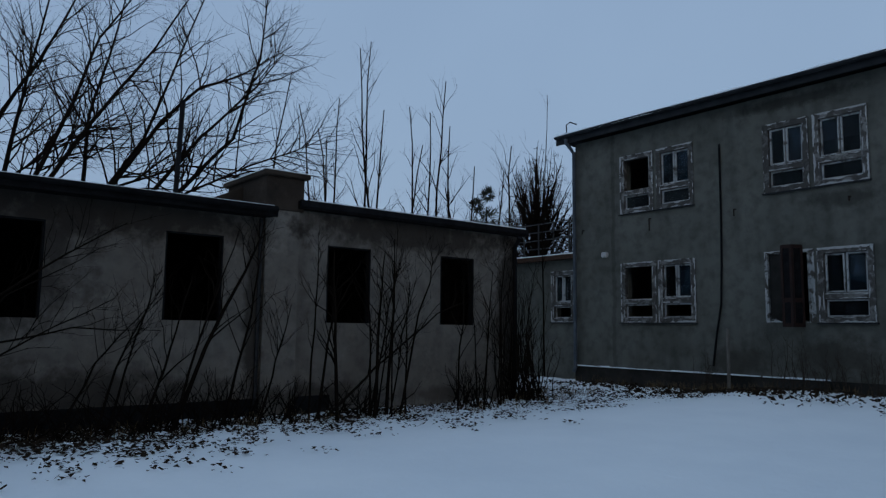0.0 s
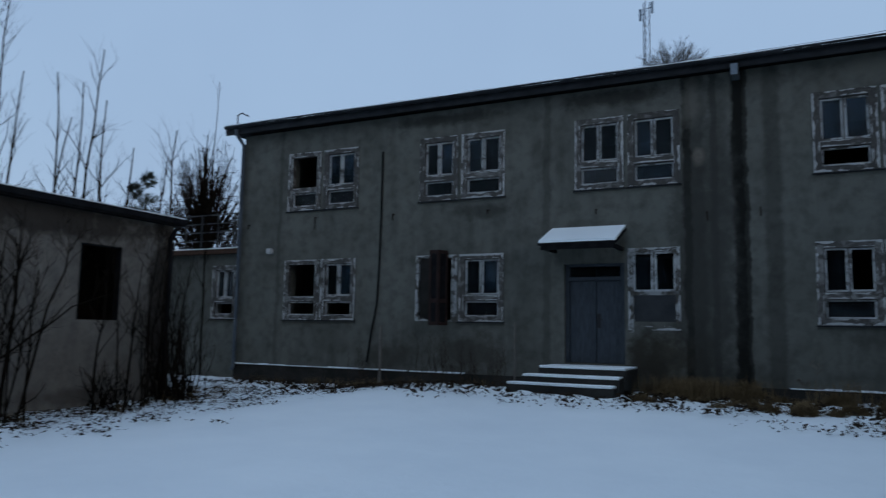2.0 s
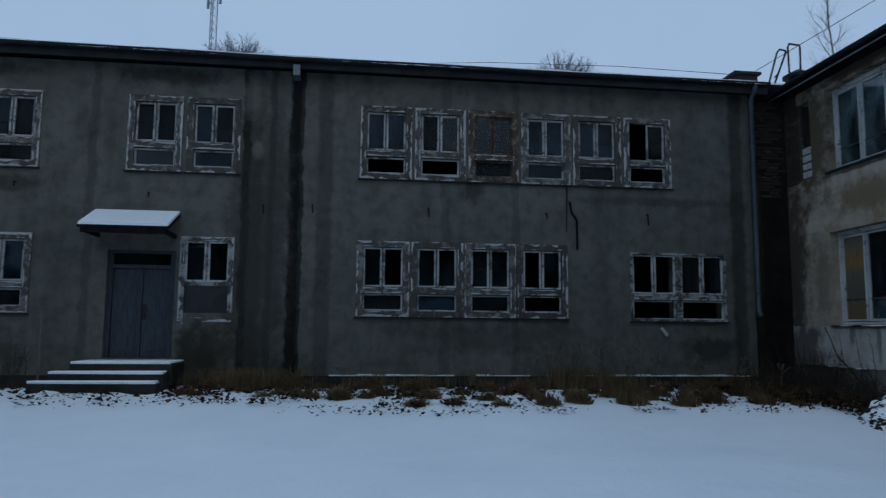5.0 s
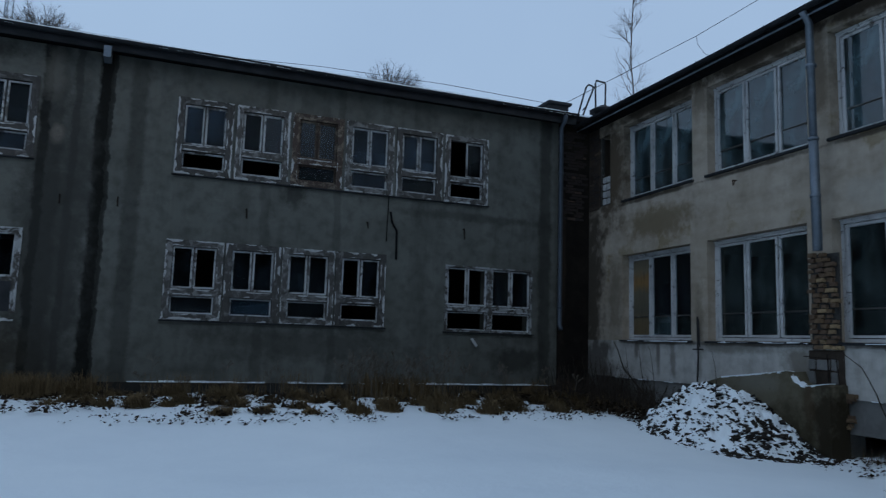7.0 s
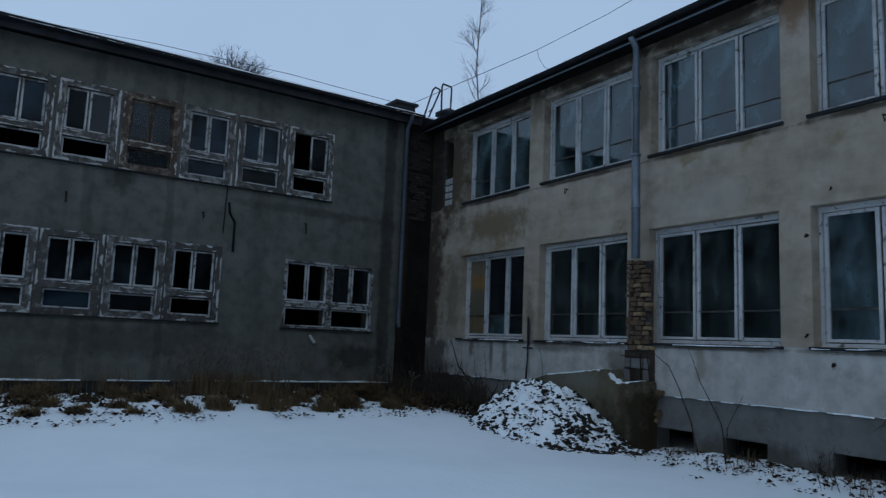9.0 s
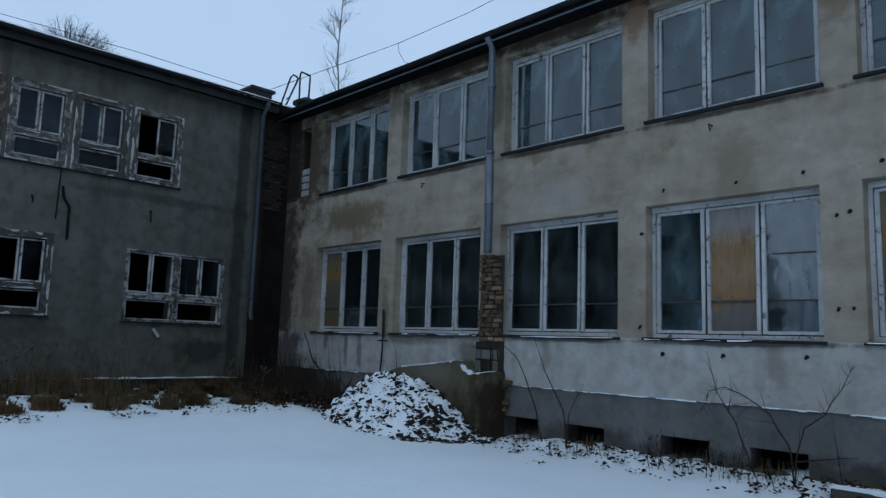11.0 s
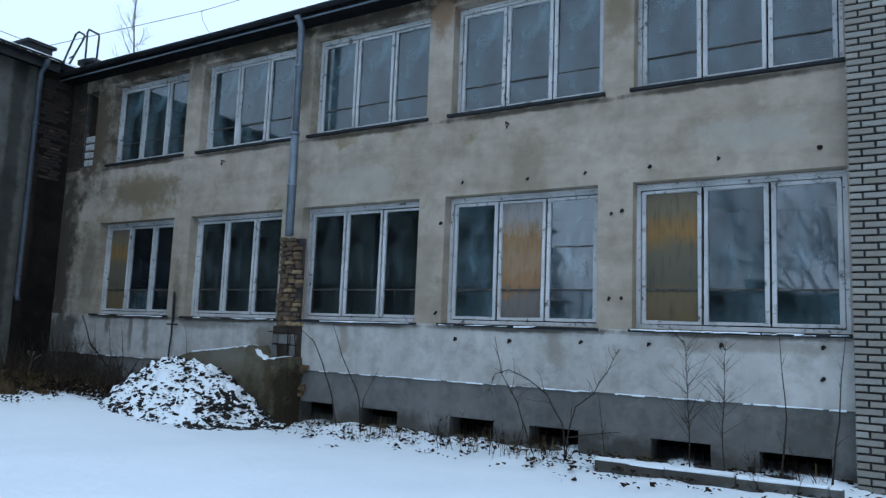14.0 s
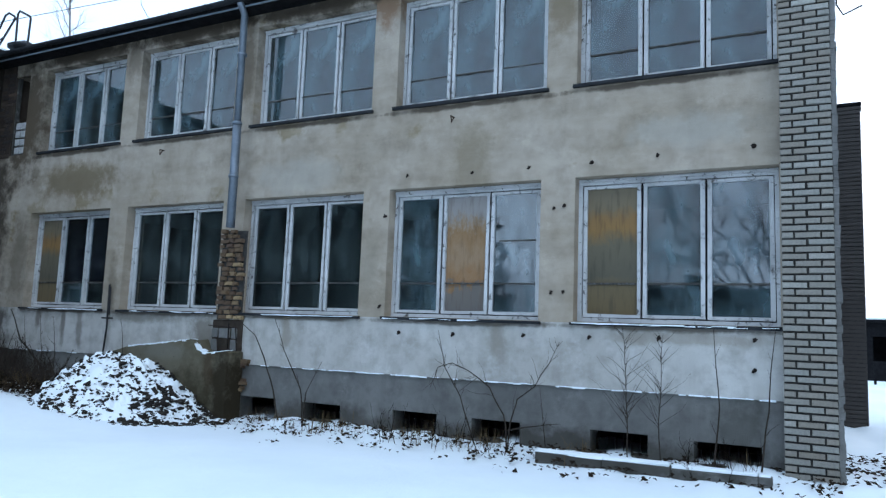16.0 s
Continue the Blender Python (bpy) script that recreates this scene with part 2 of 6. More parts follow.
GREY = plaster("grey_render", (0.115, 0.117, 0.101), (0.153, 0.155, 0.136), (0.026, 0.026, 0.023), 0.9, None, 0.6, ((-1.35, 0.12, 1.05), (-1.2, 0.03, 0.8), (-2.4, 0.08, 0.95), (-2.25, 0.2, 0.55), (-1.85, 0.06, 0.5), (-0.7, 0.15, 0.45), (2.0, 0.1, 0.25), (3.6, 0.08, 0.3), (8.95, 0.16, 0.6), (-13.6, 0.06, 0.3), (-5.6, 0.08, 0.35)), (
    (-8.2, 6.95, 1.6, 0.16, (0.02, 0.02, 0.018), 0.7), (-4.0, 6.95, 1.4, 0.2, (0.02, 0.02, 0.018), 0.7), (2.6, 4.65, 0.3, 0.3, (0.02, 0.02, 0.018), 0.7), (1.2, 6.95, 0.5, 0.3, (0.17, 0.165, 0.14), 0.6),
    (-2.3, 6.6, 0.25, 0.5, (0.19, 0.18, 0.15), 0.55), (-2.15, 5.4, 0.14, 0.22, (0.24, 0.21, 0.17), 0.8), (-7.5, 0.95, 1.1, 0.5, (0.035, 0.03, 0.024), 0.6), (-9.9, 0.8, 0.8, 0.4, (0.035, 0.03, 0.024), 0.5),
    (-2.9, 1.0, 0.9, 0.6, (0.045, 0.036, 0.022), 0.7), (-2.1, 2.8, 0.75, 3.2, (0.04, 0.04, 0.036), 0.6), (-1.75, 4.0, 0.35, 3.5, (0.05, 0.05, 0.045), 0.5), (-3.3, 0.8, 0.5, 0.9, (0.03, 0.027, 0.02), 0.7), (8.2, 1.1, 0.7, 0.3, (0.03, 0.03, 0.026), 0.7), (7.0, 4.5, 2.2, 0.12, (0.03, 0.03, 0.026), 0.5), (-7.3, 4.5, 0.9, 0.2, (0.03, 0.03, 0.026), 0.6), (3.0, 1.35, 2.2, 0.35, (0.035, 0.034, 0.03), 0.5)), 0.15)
# blots near the wall top mix brown stain with painted shade of the eaves
TAN = plaster("tan_render", (0.345, 0.284, 0.212), (0.465, 0.4, 0.325), (0.15, 0.122, 0.086), 0.75, (0.245, 0.195, 0.12), 0.6, (), (
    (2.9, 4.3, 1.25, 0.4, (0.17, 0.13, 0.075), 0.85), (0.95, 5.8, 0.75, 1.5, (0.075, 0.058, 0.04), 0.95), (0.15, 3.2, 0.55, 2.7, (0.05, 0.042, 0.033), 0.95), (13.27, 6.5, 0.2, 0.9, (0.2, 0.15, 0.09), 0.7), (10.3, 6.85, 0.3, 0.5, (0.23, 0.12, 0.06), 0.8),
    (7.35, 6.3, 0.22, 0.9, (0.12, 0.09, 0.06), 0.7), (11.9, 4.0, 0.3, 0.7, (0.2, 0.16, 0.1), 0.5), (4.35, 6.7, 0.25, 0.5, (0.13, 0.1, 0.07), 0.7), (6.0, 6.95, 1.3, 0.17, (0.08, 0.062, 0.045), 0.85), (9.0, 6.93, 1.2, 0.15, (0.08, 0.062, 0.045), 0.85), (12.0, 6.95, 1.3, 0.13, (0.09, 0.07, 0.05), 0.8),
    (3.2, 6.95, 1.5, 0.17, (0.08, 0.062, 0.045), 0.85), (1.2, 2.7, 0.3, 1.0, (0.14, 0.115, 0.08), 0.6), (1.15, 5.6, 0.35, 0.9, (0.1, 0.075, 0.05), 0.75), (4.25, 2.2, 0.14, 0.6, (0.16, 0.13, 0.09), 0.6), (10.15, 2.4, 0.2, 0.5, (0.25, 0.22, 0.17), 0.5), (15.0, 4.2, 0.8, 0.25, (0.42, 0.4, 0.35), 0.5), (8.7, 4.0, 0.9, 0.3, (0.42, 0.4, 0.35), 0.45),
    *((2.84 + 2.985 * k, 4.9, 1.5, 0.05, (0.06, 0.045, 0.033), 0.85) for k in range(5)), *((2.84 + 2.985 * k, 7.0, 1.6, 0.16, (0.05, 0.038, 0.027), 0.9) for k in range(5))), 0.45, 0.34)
# the first plinth blot is inner-corner stain with corner shade painted in
TAN_PLINTH = plaster("plinth_render", (0.158, 0.156, 0.147), (0.225, 0.221, 0.208), (0.055, 0.052, 0.047), 0.75, None, 0.6, (), ((1.0, 0.2, 1.6, 0.9, (0.04, 0.035, 0.028), 0.9), (9.5, 0.0, 2.0, 0.25, (0.06, 0.055, 0.045), 0.7), (13.5, -0.02, 2.6, 0.25, (0.05, 0.045, 0.035), 0.75), (15.6, 0.4, 0.3, 0.5, (0.05, 0.05, 0.04), 0.6)))
# the first apron blot joins stain and the shade of the inner corner
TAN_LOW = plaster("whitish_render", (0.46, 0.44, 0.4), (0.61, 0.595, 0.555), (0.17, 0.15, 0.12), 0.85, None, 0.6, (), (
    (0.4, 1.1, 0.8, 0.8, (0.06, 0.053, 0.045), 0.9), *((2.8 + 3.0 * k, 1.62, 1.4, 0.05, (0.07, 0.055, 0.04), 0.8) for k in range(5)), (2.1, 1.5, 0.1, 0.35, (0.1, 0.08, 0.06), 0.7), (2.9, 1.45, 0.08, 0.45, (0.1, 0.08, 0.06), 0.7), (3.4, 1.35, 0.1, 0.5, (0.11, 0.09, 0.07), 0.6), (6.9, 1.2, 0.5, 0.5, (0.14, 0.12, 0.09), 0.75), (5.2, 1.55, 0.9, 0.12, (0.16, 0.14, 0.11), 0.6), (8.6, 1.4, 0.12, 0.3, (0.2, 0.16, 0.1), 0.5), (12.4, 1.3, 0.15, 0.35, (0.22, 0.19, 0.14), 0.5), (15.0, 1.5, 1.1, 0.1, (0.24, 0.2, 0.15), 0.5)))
# upper and left-end blots: soot stain with eaves shade and lens fall-off painted in
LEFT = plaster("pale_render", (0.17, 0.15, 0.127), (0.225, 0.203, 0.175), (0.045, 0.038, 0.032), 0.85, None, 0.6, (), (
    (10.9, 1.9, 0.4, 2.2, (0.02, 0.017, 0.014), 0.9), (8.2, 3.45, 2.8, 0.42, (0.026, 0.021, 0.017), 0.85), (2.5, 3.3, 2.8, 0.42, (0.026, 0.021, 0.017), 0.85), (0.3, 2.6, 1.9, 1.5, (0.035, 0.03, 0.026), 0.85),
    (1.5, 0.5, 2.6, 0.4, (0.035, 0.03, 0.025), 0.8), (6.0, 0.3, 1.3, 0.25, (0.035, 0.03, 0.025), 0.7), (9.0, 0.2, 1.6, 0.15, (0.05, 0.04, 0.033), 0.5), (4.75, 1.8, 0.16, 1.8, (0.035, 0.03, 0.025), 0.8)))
DARK_CORNER = plaster("wet_brickwork", (0.014, 0.012, 0.011), (0.035, 0.028, 0.022), (0.006, 0.006, 0.005), 0.8, None, 0.6, (), ((9.45, 3.6, 0.12, 1.8, (0.06, 0.045, 0.034), 0.7),))
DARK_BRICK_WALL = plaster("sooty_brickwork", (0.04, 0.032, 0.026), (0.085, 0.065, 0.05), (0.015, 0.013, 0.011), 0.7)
CONCRETE = plaster("mossy_concrete", (0.12, 0.105, 0.07), (0.18, 0.16, 0.115), (0.045, 0.038, 0.02), 0.8, None, 0.6, (), ((7.6, 0.35, 0.25, 1.0, (0.02, 0.014, 0.008), 0.9), (7.3, 0.7, 0.12, 0.5, (0.05, 0.028, 0.014), 0.6), (6.9, 0.25, 0.6, 0.4, (0.04, 0.033, 0.018), 0.7), (6.2, 0.95, 0.6, 0.15, (0.22, 0.21, 0.18), 0.5)))
STONE_STEP = plaster("step_concrete", (0.026, 0.025, 0.023), (0.048, 0.046, 0.042), (0.015, 0.015, 0.013), 0.5)
WHITE_PAINT = peeling("peeling_white_paint", (0.2, 0.197, 0.185), (0.068, 0.062, 0.054), 0.42, 11)
BARE_PAINT = peeling("worn_white_paint", (0.15, 0.147, 0.137), (0.058, 0.053, 0.046), 0.38, 11)
PAINT_EDGE = plain("paint_remnants", (0.36, 0.365, 0.355), (0.53, 0.535, 0.52), 14, 0.8, 0, 0.2)
SASH_PAINT = peeling("thin_white_sash_paint", (0.45, 0.465, 0.46), (0.1, 0.09, 0.08), 0.5, 9)
RUST_PAINT = peeling("brown_flaking_paint", (0.2, 0.165, 0.12), (0.06, 0.036, 0.024), 0.4, 12)
TAN_PAINT = peeling("old_white_window_paint", (0.53, 0.535, 0.53), (0.1, 0.09, 0.08), 0.555, 20)
OLD_PAINT = peeling("dirty_white_paint", (0.33, 0.34, 0.335), (0.07, 0.062, 0.05), 0.45, 9)
BROWN_WOOD = plain("brown_sash_wood", (0.012, 0.006, 0.005), (0.036, 0.016, 0.012), 3, 0.7, 0, 0.3, (8, 8, 1))
DOOR_PAINT = plain("blue_grey_door_paint", (0.036, 0.045, 0.054), (0.064, 0.075, 0.088), 4, 0.7, 0, 0.3, (6, 6, 1))
ZINC = plain("galvanised_sheet", (0.15, 0.18, 0.21), (0.24, 0.28, 0.32), 3, 0.5, 0.6, 0.15)
OLD_ZINC = plain("weathered_blue_grey_sheet", (0.06, 0.075, 0.092), (0.1, 0.12, 0.14), 3, 0.6, 0.3, 0.15)
DULL_ZINC = plain("dull_dark_sheet", (0.013, 0.0145, 0.0165), (0.028, 0.031, 0.035), 3, 0.7, 0.1, 0.15)
RUST = plain("rusty_iron", (0.05, 0.03, 0.022), (0.1, 0.055, 0.035), 12, 0.85, 0.3, 0.4)
DARK_RUST = plain("black_rusted_iron", (0.012, 0.009, 0.008), (0.03, 0.02, 0.016), 12, 0.9, 0.1, 0.3)
IRON = plain("dark_iron", (0.03, 0.03, 0.032), (0.055, 0.055, 0.055), 12, 0.7, 0.5, 0.2)
# tar black; also for inner parts whose shade is put into the colour
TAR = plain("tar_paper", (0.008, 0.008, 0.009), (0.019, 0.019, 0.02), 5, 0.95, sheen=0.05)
# inner walls near-black: the rooms' shade is put into their colour
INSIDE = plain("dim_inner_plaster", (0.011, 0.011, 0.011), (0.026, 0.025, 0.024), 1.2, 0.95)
SNOW = snow_material("snow")
BARK = plain("dark_bark", (0.008, 0.006, 0.005), (0.016, 0.012, 0.009), 18, 1.0, sheen=0.0)
BIRCH_BARK = plain("pale_twigs", (0.11, 0.1, 0.095), (0.18, 0.165, 0.16), 10, 0.95)
BROWN_TWIG = plain("brown_twigs", (0.03, 0.024, 0.019), (0.065, 0.052, 0.042), 10, 0.95, sheen=0.05)
GREY_TWIG = plain("grey_twigs", (0.06, 0.056, 0.053), (0.1, 0.095, 0.09), 10, 0.95)
WEED = plain("grey_dry_stalks", (0.08, 0.07, 0.055), (0.17, 0.15, 0.125), 6, 0.95, 0, 0)
GRASS = plain("dry_grass", (0.075, 0.05, 0.024), (0.2, 0.14, 0.072), 3, 0.95, 0, 0)
LITTER = plain("leaf_litter", (0.018, 0.014, 0.011), (0.05, 0.036, 0.025), 6, 0.95, 0, 0, sheen=0.0)
RUBBLE = plain("rubble_stone", (0.018, 0.016, 0.014), (0.05, 0.043, 0.035), 5, 0.95)
NEEDLES = plain("dark_needles", (0.015, 0.02, 0.016), (0.03, 0.04, 0.03), 3, 0.95, 0, 0)
MORTAR = plain("dark_mortar", (0.03, 0.029, 0.027), (0.07, 0.066, 0.06), 12, 0.95)
PALE_BRICK = brick_material("pale_lime_brick", (0.27, 0.265, 0.235), (0.38, 0.37, 0.33), (0.23, 0.2, 0.16))
CLAY_BRICK = brick_material("ochre_clay_brick", (0.15, 0.095, 0.05), (0.36, 0.25, 0.13), (0.1, 0.06, 0.04))
SOOT_BRICK = brick_material("sooty_brown_brick", (0.035, 0.022, 0.016), (0.1, 0.06, 0.04), (0.02, 0.016, 0.014))
RED_BRICK = brick_material("dark_weathered_brick", (0.07, 0.065, 0.06), (0.1, 0.09, 0.08), (0.06, 0.05, 0.045))
GLASS_DARK = glazing("dark_dusty_glass", (0.016, 0.022, 0.026), 0.25, gloss=0.15)
GLASS_CLEAR = glazing("clear_dirty_glass", (0.05, 0.06, 0.07), 0.1, gloss=0.5)
GLASS_CURTAIN = glazing("greyed_glass", (0.024, 0.04, 0.056), 0.45, gloss=0.2)
GLASS_TAN = glazing("blue_grey_dusty_glass", (0.056, 0.09, 0.1), 0.7, gloss=0.9, mirror=0.07)
GLASS_TAN_DARK = glazing("half_clear_dusty_glass", (0.036, 0.05, 0.05), 0.34, gloss=0.8, mirror=0.03)
# the bluish film holds part of the sky reflection in its colour
GLASS_SKY = glazing("sky_mirroring_glass", (0.1, 0.135, 0.15), 0.75, gloss=1.0, mirror=0.115)
BOARD_OCHRE = banded_board("ochre_board", ((1.7, (0.115, 0.08, 0.035)), (2.15, (0.12, 0.09, 0.045)), (2.3, (0.085, 0.075, 0.05)), (2.75, (0.11, 0.095, 0.06)), (2.95, (0.225, 0.125, 0.04)), (3.12, (0.21, 0.12, 0.045)), (3.25, (0.16, 0.125, 0.075)), (3.6, (0.15, 0.125, 0.085))))
BOARD_PEEL = banded_board("flaking_chipboard", ((1.7, (0.12, 0.11, 0.1)), (2.15, (0.14, 0.12, 0.1)), (2.22, (0.24, 0.125, 0.05)), (2.6, (0.27, 0.175, 0.1)), (2.95, (0.23, 0.13, 0.055)), (3.12, (0.27, 0.2, 0.14)), (3.25, (0.26, 0.24, 0.22)), (3.6, (0.27, 0.25, 0.235))), 0.32, 7.0)
BOARD_DARK = plain("dark_board", (0.028, 0.031, 0.034), (0.05, 0.053, 0.056), 2, 0.8)
STAKE_WOOD = plain("weathered_pale_wood", (0.11, 0.1, 0.088), (0.19, 0.175, 0.155), 4, 0.9, 0, 0.3, (6, 6, 1))


# ---------------------------------------------------------------- helpers
def part(name, bm, material, parent, label=""):
    me = bpy.data.meshes.new(name)
    bm.to_mesh(me)
    bm.free()
    me.materials.append(material)
    ob = new(name, me)
    ob.parent = parent
    if label:
        tagged(ob, label)
    return ob


def thing(name, m, label, category, group="", kind=""):
    ob = new(name)
    ob.matrix_world = m
    ob.empty_display_size = 0.2
    return tagged(ob, label, category, group, kind)


def single(name, bm, material, label, category, group="", kind="", m=None):
    ob = part(name, bm, material, None)
    if m is not None:
        ob.matrix_world = m
    return tagged(ob, label, category, group, kind)


def box(bm, x0, x1, y0, y1, z0, z1, jit=0.0):
    r = random.uniform
    v = [bm.verts.new((x + r(-jit, jit), y + r(-jit, jit), z + r(-jit, jit))) for x in (x0, x1) for y in (y0, y1) for z in (z0, z1)]
    for f in ((0, 1, 3, 2), (4, 6, 7, 5), (0, 4, 5, 1), (2, 3, 7, 6), (0, 2, 6, 4), (1, 5, 7, 3)):
        bm.faces.new([v[i] for i in f])
    return v


def boxes(*items, jit=0.0):
    bm = bmesh.new()
    for it in items:
        box(bm, *it, jit=jit)
    return bm


def bevelled(bm, width=0.006, segments=1):
    bmesh.ops.bevel(bm, geom=list(bm.edges), offset=width, segments=segments, affect="EDGES")
    return bm


def tube(bm, points, radii, sides=8, cap=True):
    """A round bar along a line of points, with a radius at each."""
    pts = [Vector(p) for p in points]
    if not hasattr(radii, "__len__"):
        radii = [radii] * len(pts)
    rings = []
    side = None
    for i, p in enumerate(pts):
        d = (pts[min(i + 1, len(pts) - 1)] - pts[max(i - 1, 0)]).normalized()
        if side is None:
            side = d.orthogonal().normalized()
        side = (side - d * side.dot(d)).normalized()
        up = d.cross(side)
        rings.append([bm.verts.new(p + (side * math.cos(a) + up * math.sin(a)) * radii[i]) for a in (2 * math.pi * k / sides for k in range(sides))])
    for a, b in zip(rings, rings[1:]):
        for k in range(sides):
            bm.faces.new((a[k], a[(k + 1) % sides], b[(k + 1) % sides], b[k]))
    if cap and sides > 2:
        bm.faces.new(rings[0][::-1])
        bm.faces.new(rings[-1])


def smooth(ob):
    ob.data.polygons.foreach_set("use_smooth", [True] * len(ob.data.polygons))
    return ob


def wall_mesh(u0, u1, z0, z1, depth, holes):
    """A wall of that thickness in its own plane (face at y = 0), with openings (u0, u1, z0, z1) through it."""
    us = sorted({u0, u1, *[h[k] for h in holes for k in (0, 1)]})
    zs = sorted({z0, z1, *[h[k] for h in holes for k in (2, 3)]})
    us = [u for u in us if u0 <= u <= u1]
    zs = [z for z in zs if z0 <= z <= z1]
    def solid(i, j):
        if not (0 <= i < len(us) - 1 and 0 <= j < len(zs) - 1):
            return False
        u, z = (us[i] + us[i + 1]) / 2, (zs[j] + zs[j + 1]) / 2
        return not any(h[0] < u < h[1] and h[2] < z < h[3] for h in holes)
    bm = bmesh.new()
    grid = {}
    def v(i, k, j):
        if (i, k, j) not in grid:
            grid[i, k, j] = bm.verts.new((us[i], depth * k, zs[j]))
        return grid[i, k, j]
    for i in range(len(us) - 1):
        for j in range(len(zs) - 1):
            if not solid(i, j):
                continue
            bm.faces.new((v(i, 0, j), v(i + 1, 0, j), v(i + 1, 0, j + 1), v(i, 0, j + 1)))
            bm.faces.new((v(i, 1, j), v(i, 1, j + 1), v(i + 1, 1, j + 1), v(i + 1, 1, j)))
            if not solid(i - 1, j):
                bm.faces.new((v(i, 0, j), v(i, 0, j + 1), v(i, 1, j + 1), v(i, 1, j)))
            if not solid(i + 1, j):
                bm.faces.new((v(i + 1, 0, j), v(i + 1, 1, j), v(i + 1, 1, j + 1), v(i + 1, 0, j + 1)))
            if not solid(i, j - 1):
                bm.faces.new((v(i, 0, j), v(i, 1, j), v(i + 1, 1, j), v(i + 1, 0, j)))
            if not solid(i, j + 1):
                bm.faces.new((v(i, 0, j + 1), v(i + 1, 0, j + 1), v(i + 1, 1, j + 1), v(i, 1, j + 1)))
    return bm


def gutter_mesh(u0, u1, y, z, r):
    """An open half-round gutter."""
    bm = bmesh.new()
    prev = None
    n = 8
    for u in np.linspace(u0, u1, 10):
        sag = 0.012 * math.sin(u * 0.9)
        ring = []
        for rad in (r, r - 0.008):
            ring += [bm.verts.new((u, y + rad * math.cos(a), z + sag + rad * math.sin(a))) for a in (math.pi * (1 + k / n) for k in (range(n + 1) if rad == r else range(n, -1, -1)))]
        if prev:
            for k in range(len(ring)):
                bm.faces.new((prev[k], prev[(k + 1) % len(ring)], ring[(k + 1) % len(ring)], ring[k]))
        prev = ring
    return bm


def smoothstep(x):
    x = min(1.0, max(0.0, x))
    return x * x * (3 - 2 * x)


def ground_z(x, y):
    z = 0.26 * smoothstep((y - 8.5) / 5.0) - 0.1 * smoothstep((x - 5) / 4) * (1 - smoothstep((y - 8) / 4))
    z += 0.08 * smoothstep((x - 9.1) / 0.7) * (1 - smoothstep((y - 7) / 2)) * (1 - smoothstep((x - 10.3) / 0.5))
    if x < -6:
        z -= 0.2 * smoothstep((y - 8.5) / 5.0) * smoothstep((-x - 8) / 3)
    return z


D = 16.2
M_GREY = pose(0, D, 0)
M_TAN = pose(10.25, D, 0, 0, 0, -91.7)
M_LEFT = pose(-12.0, 0, 0, 0, 0, 91.445)

# ---------------------------------------------------------------- ground
def spread(lo, hi, inner_lo, inner_hi, step):
    mid = list(np.arange(inner_lo, inner_hi, step))
    out, d, x = [], step, inner_hi
    while x < hi:
        out.append(x)
        d *= 1.25
        x += d
    out.append(hi)
    pre, d, x = [], step, inner_lo
    while x > lo:
        d *= 1.25
        x -= d
        pre.append(max(x, lo))
    return pre[::-1] + mid + out


def build_ground():
    xs = spread(-900, 900, -15, 13, 0.16)
    ys = spread(-900, 900, -3, 17, 0.16)
    verts, faces = [], []
    for y in ys:
        for x in xs:
            n = noise.fractal(Vector((x * 0.35, y * 0.35, 3.1)), 1.0, 2.0, 4) * 0.03
            near_wall = max(smoothstep((y - 12.6) / 2.2), smoothstep((-x - 9.0) / 2.0), smoothstep((x - 8.4) / 1.2))
            n += near_wall * noise.fractal(Vector((x * 2.1, y * 2.1, 0)), 1.0, 2.0, 4) * 0.075
            inside = -20 < x < 30 and -20 < y < 30
            verts.append((x, y, (ground_z(x, y) + n) if inside else 0.0))
    w = len(xs)
    for j in range(len(ys) - 1):
        for i in range(w - 1):
            a = j * w + i
            faces.append((a, a + 1, a + w + 1, a + w))
    me = bpy.data.meshes.new("ground")
    me.from_pydata(verts, [], faces)
    me.materials.append(SNOW)
    smooth(tagged(new("ground", me), "snow-covered courtyard ground, trodden smooth in the middle", "ground", kind="structure"))


build_ground()


# ---------------------------------------------------------------- grey building
def uneven(bm, amount, shift=0.0):
    """Worn, slightly crooked woodwork."""
    for v in bm.verts:
        v.co += Vector([random.uniform(-amount, amount) for _ in range(3)]) + Vector((0, shift, 0))
    return bm


def sash(u0, u1, z0, z1, y, w=0.045, d=0.05):
    """The frame of one window sash."""
    return uneven(wall_mesh(u0, u1, z0, z1, d, [(u0 + w, u1 - w, z0 + w, z1 - w)]), 0.004, y)


def pane(parent, u0, u1, z0, z1, y, material, label=""):
    bm = boxes((u0, u1, y, y + 0.004, z0, z1))
    ob = part("pane", bm, material, parent, label)
    ob.visible_shadow = False
    return ob


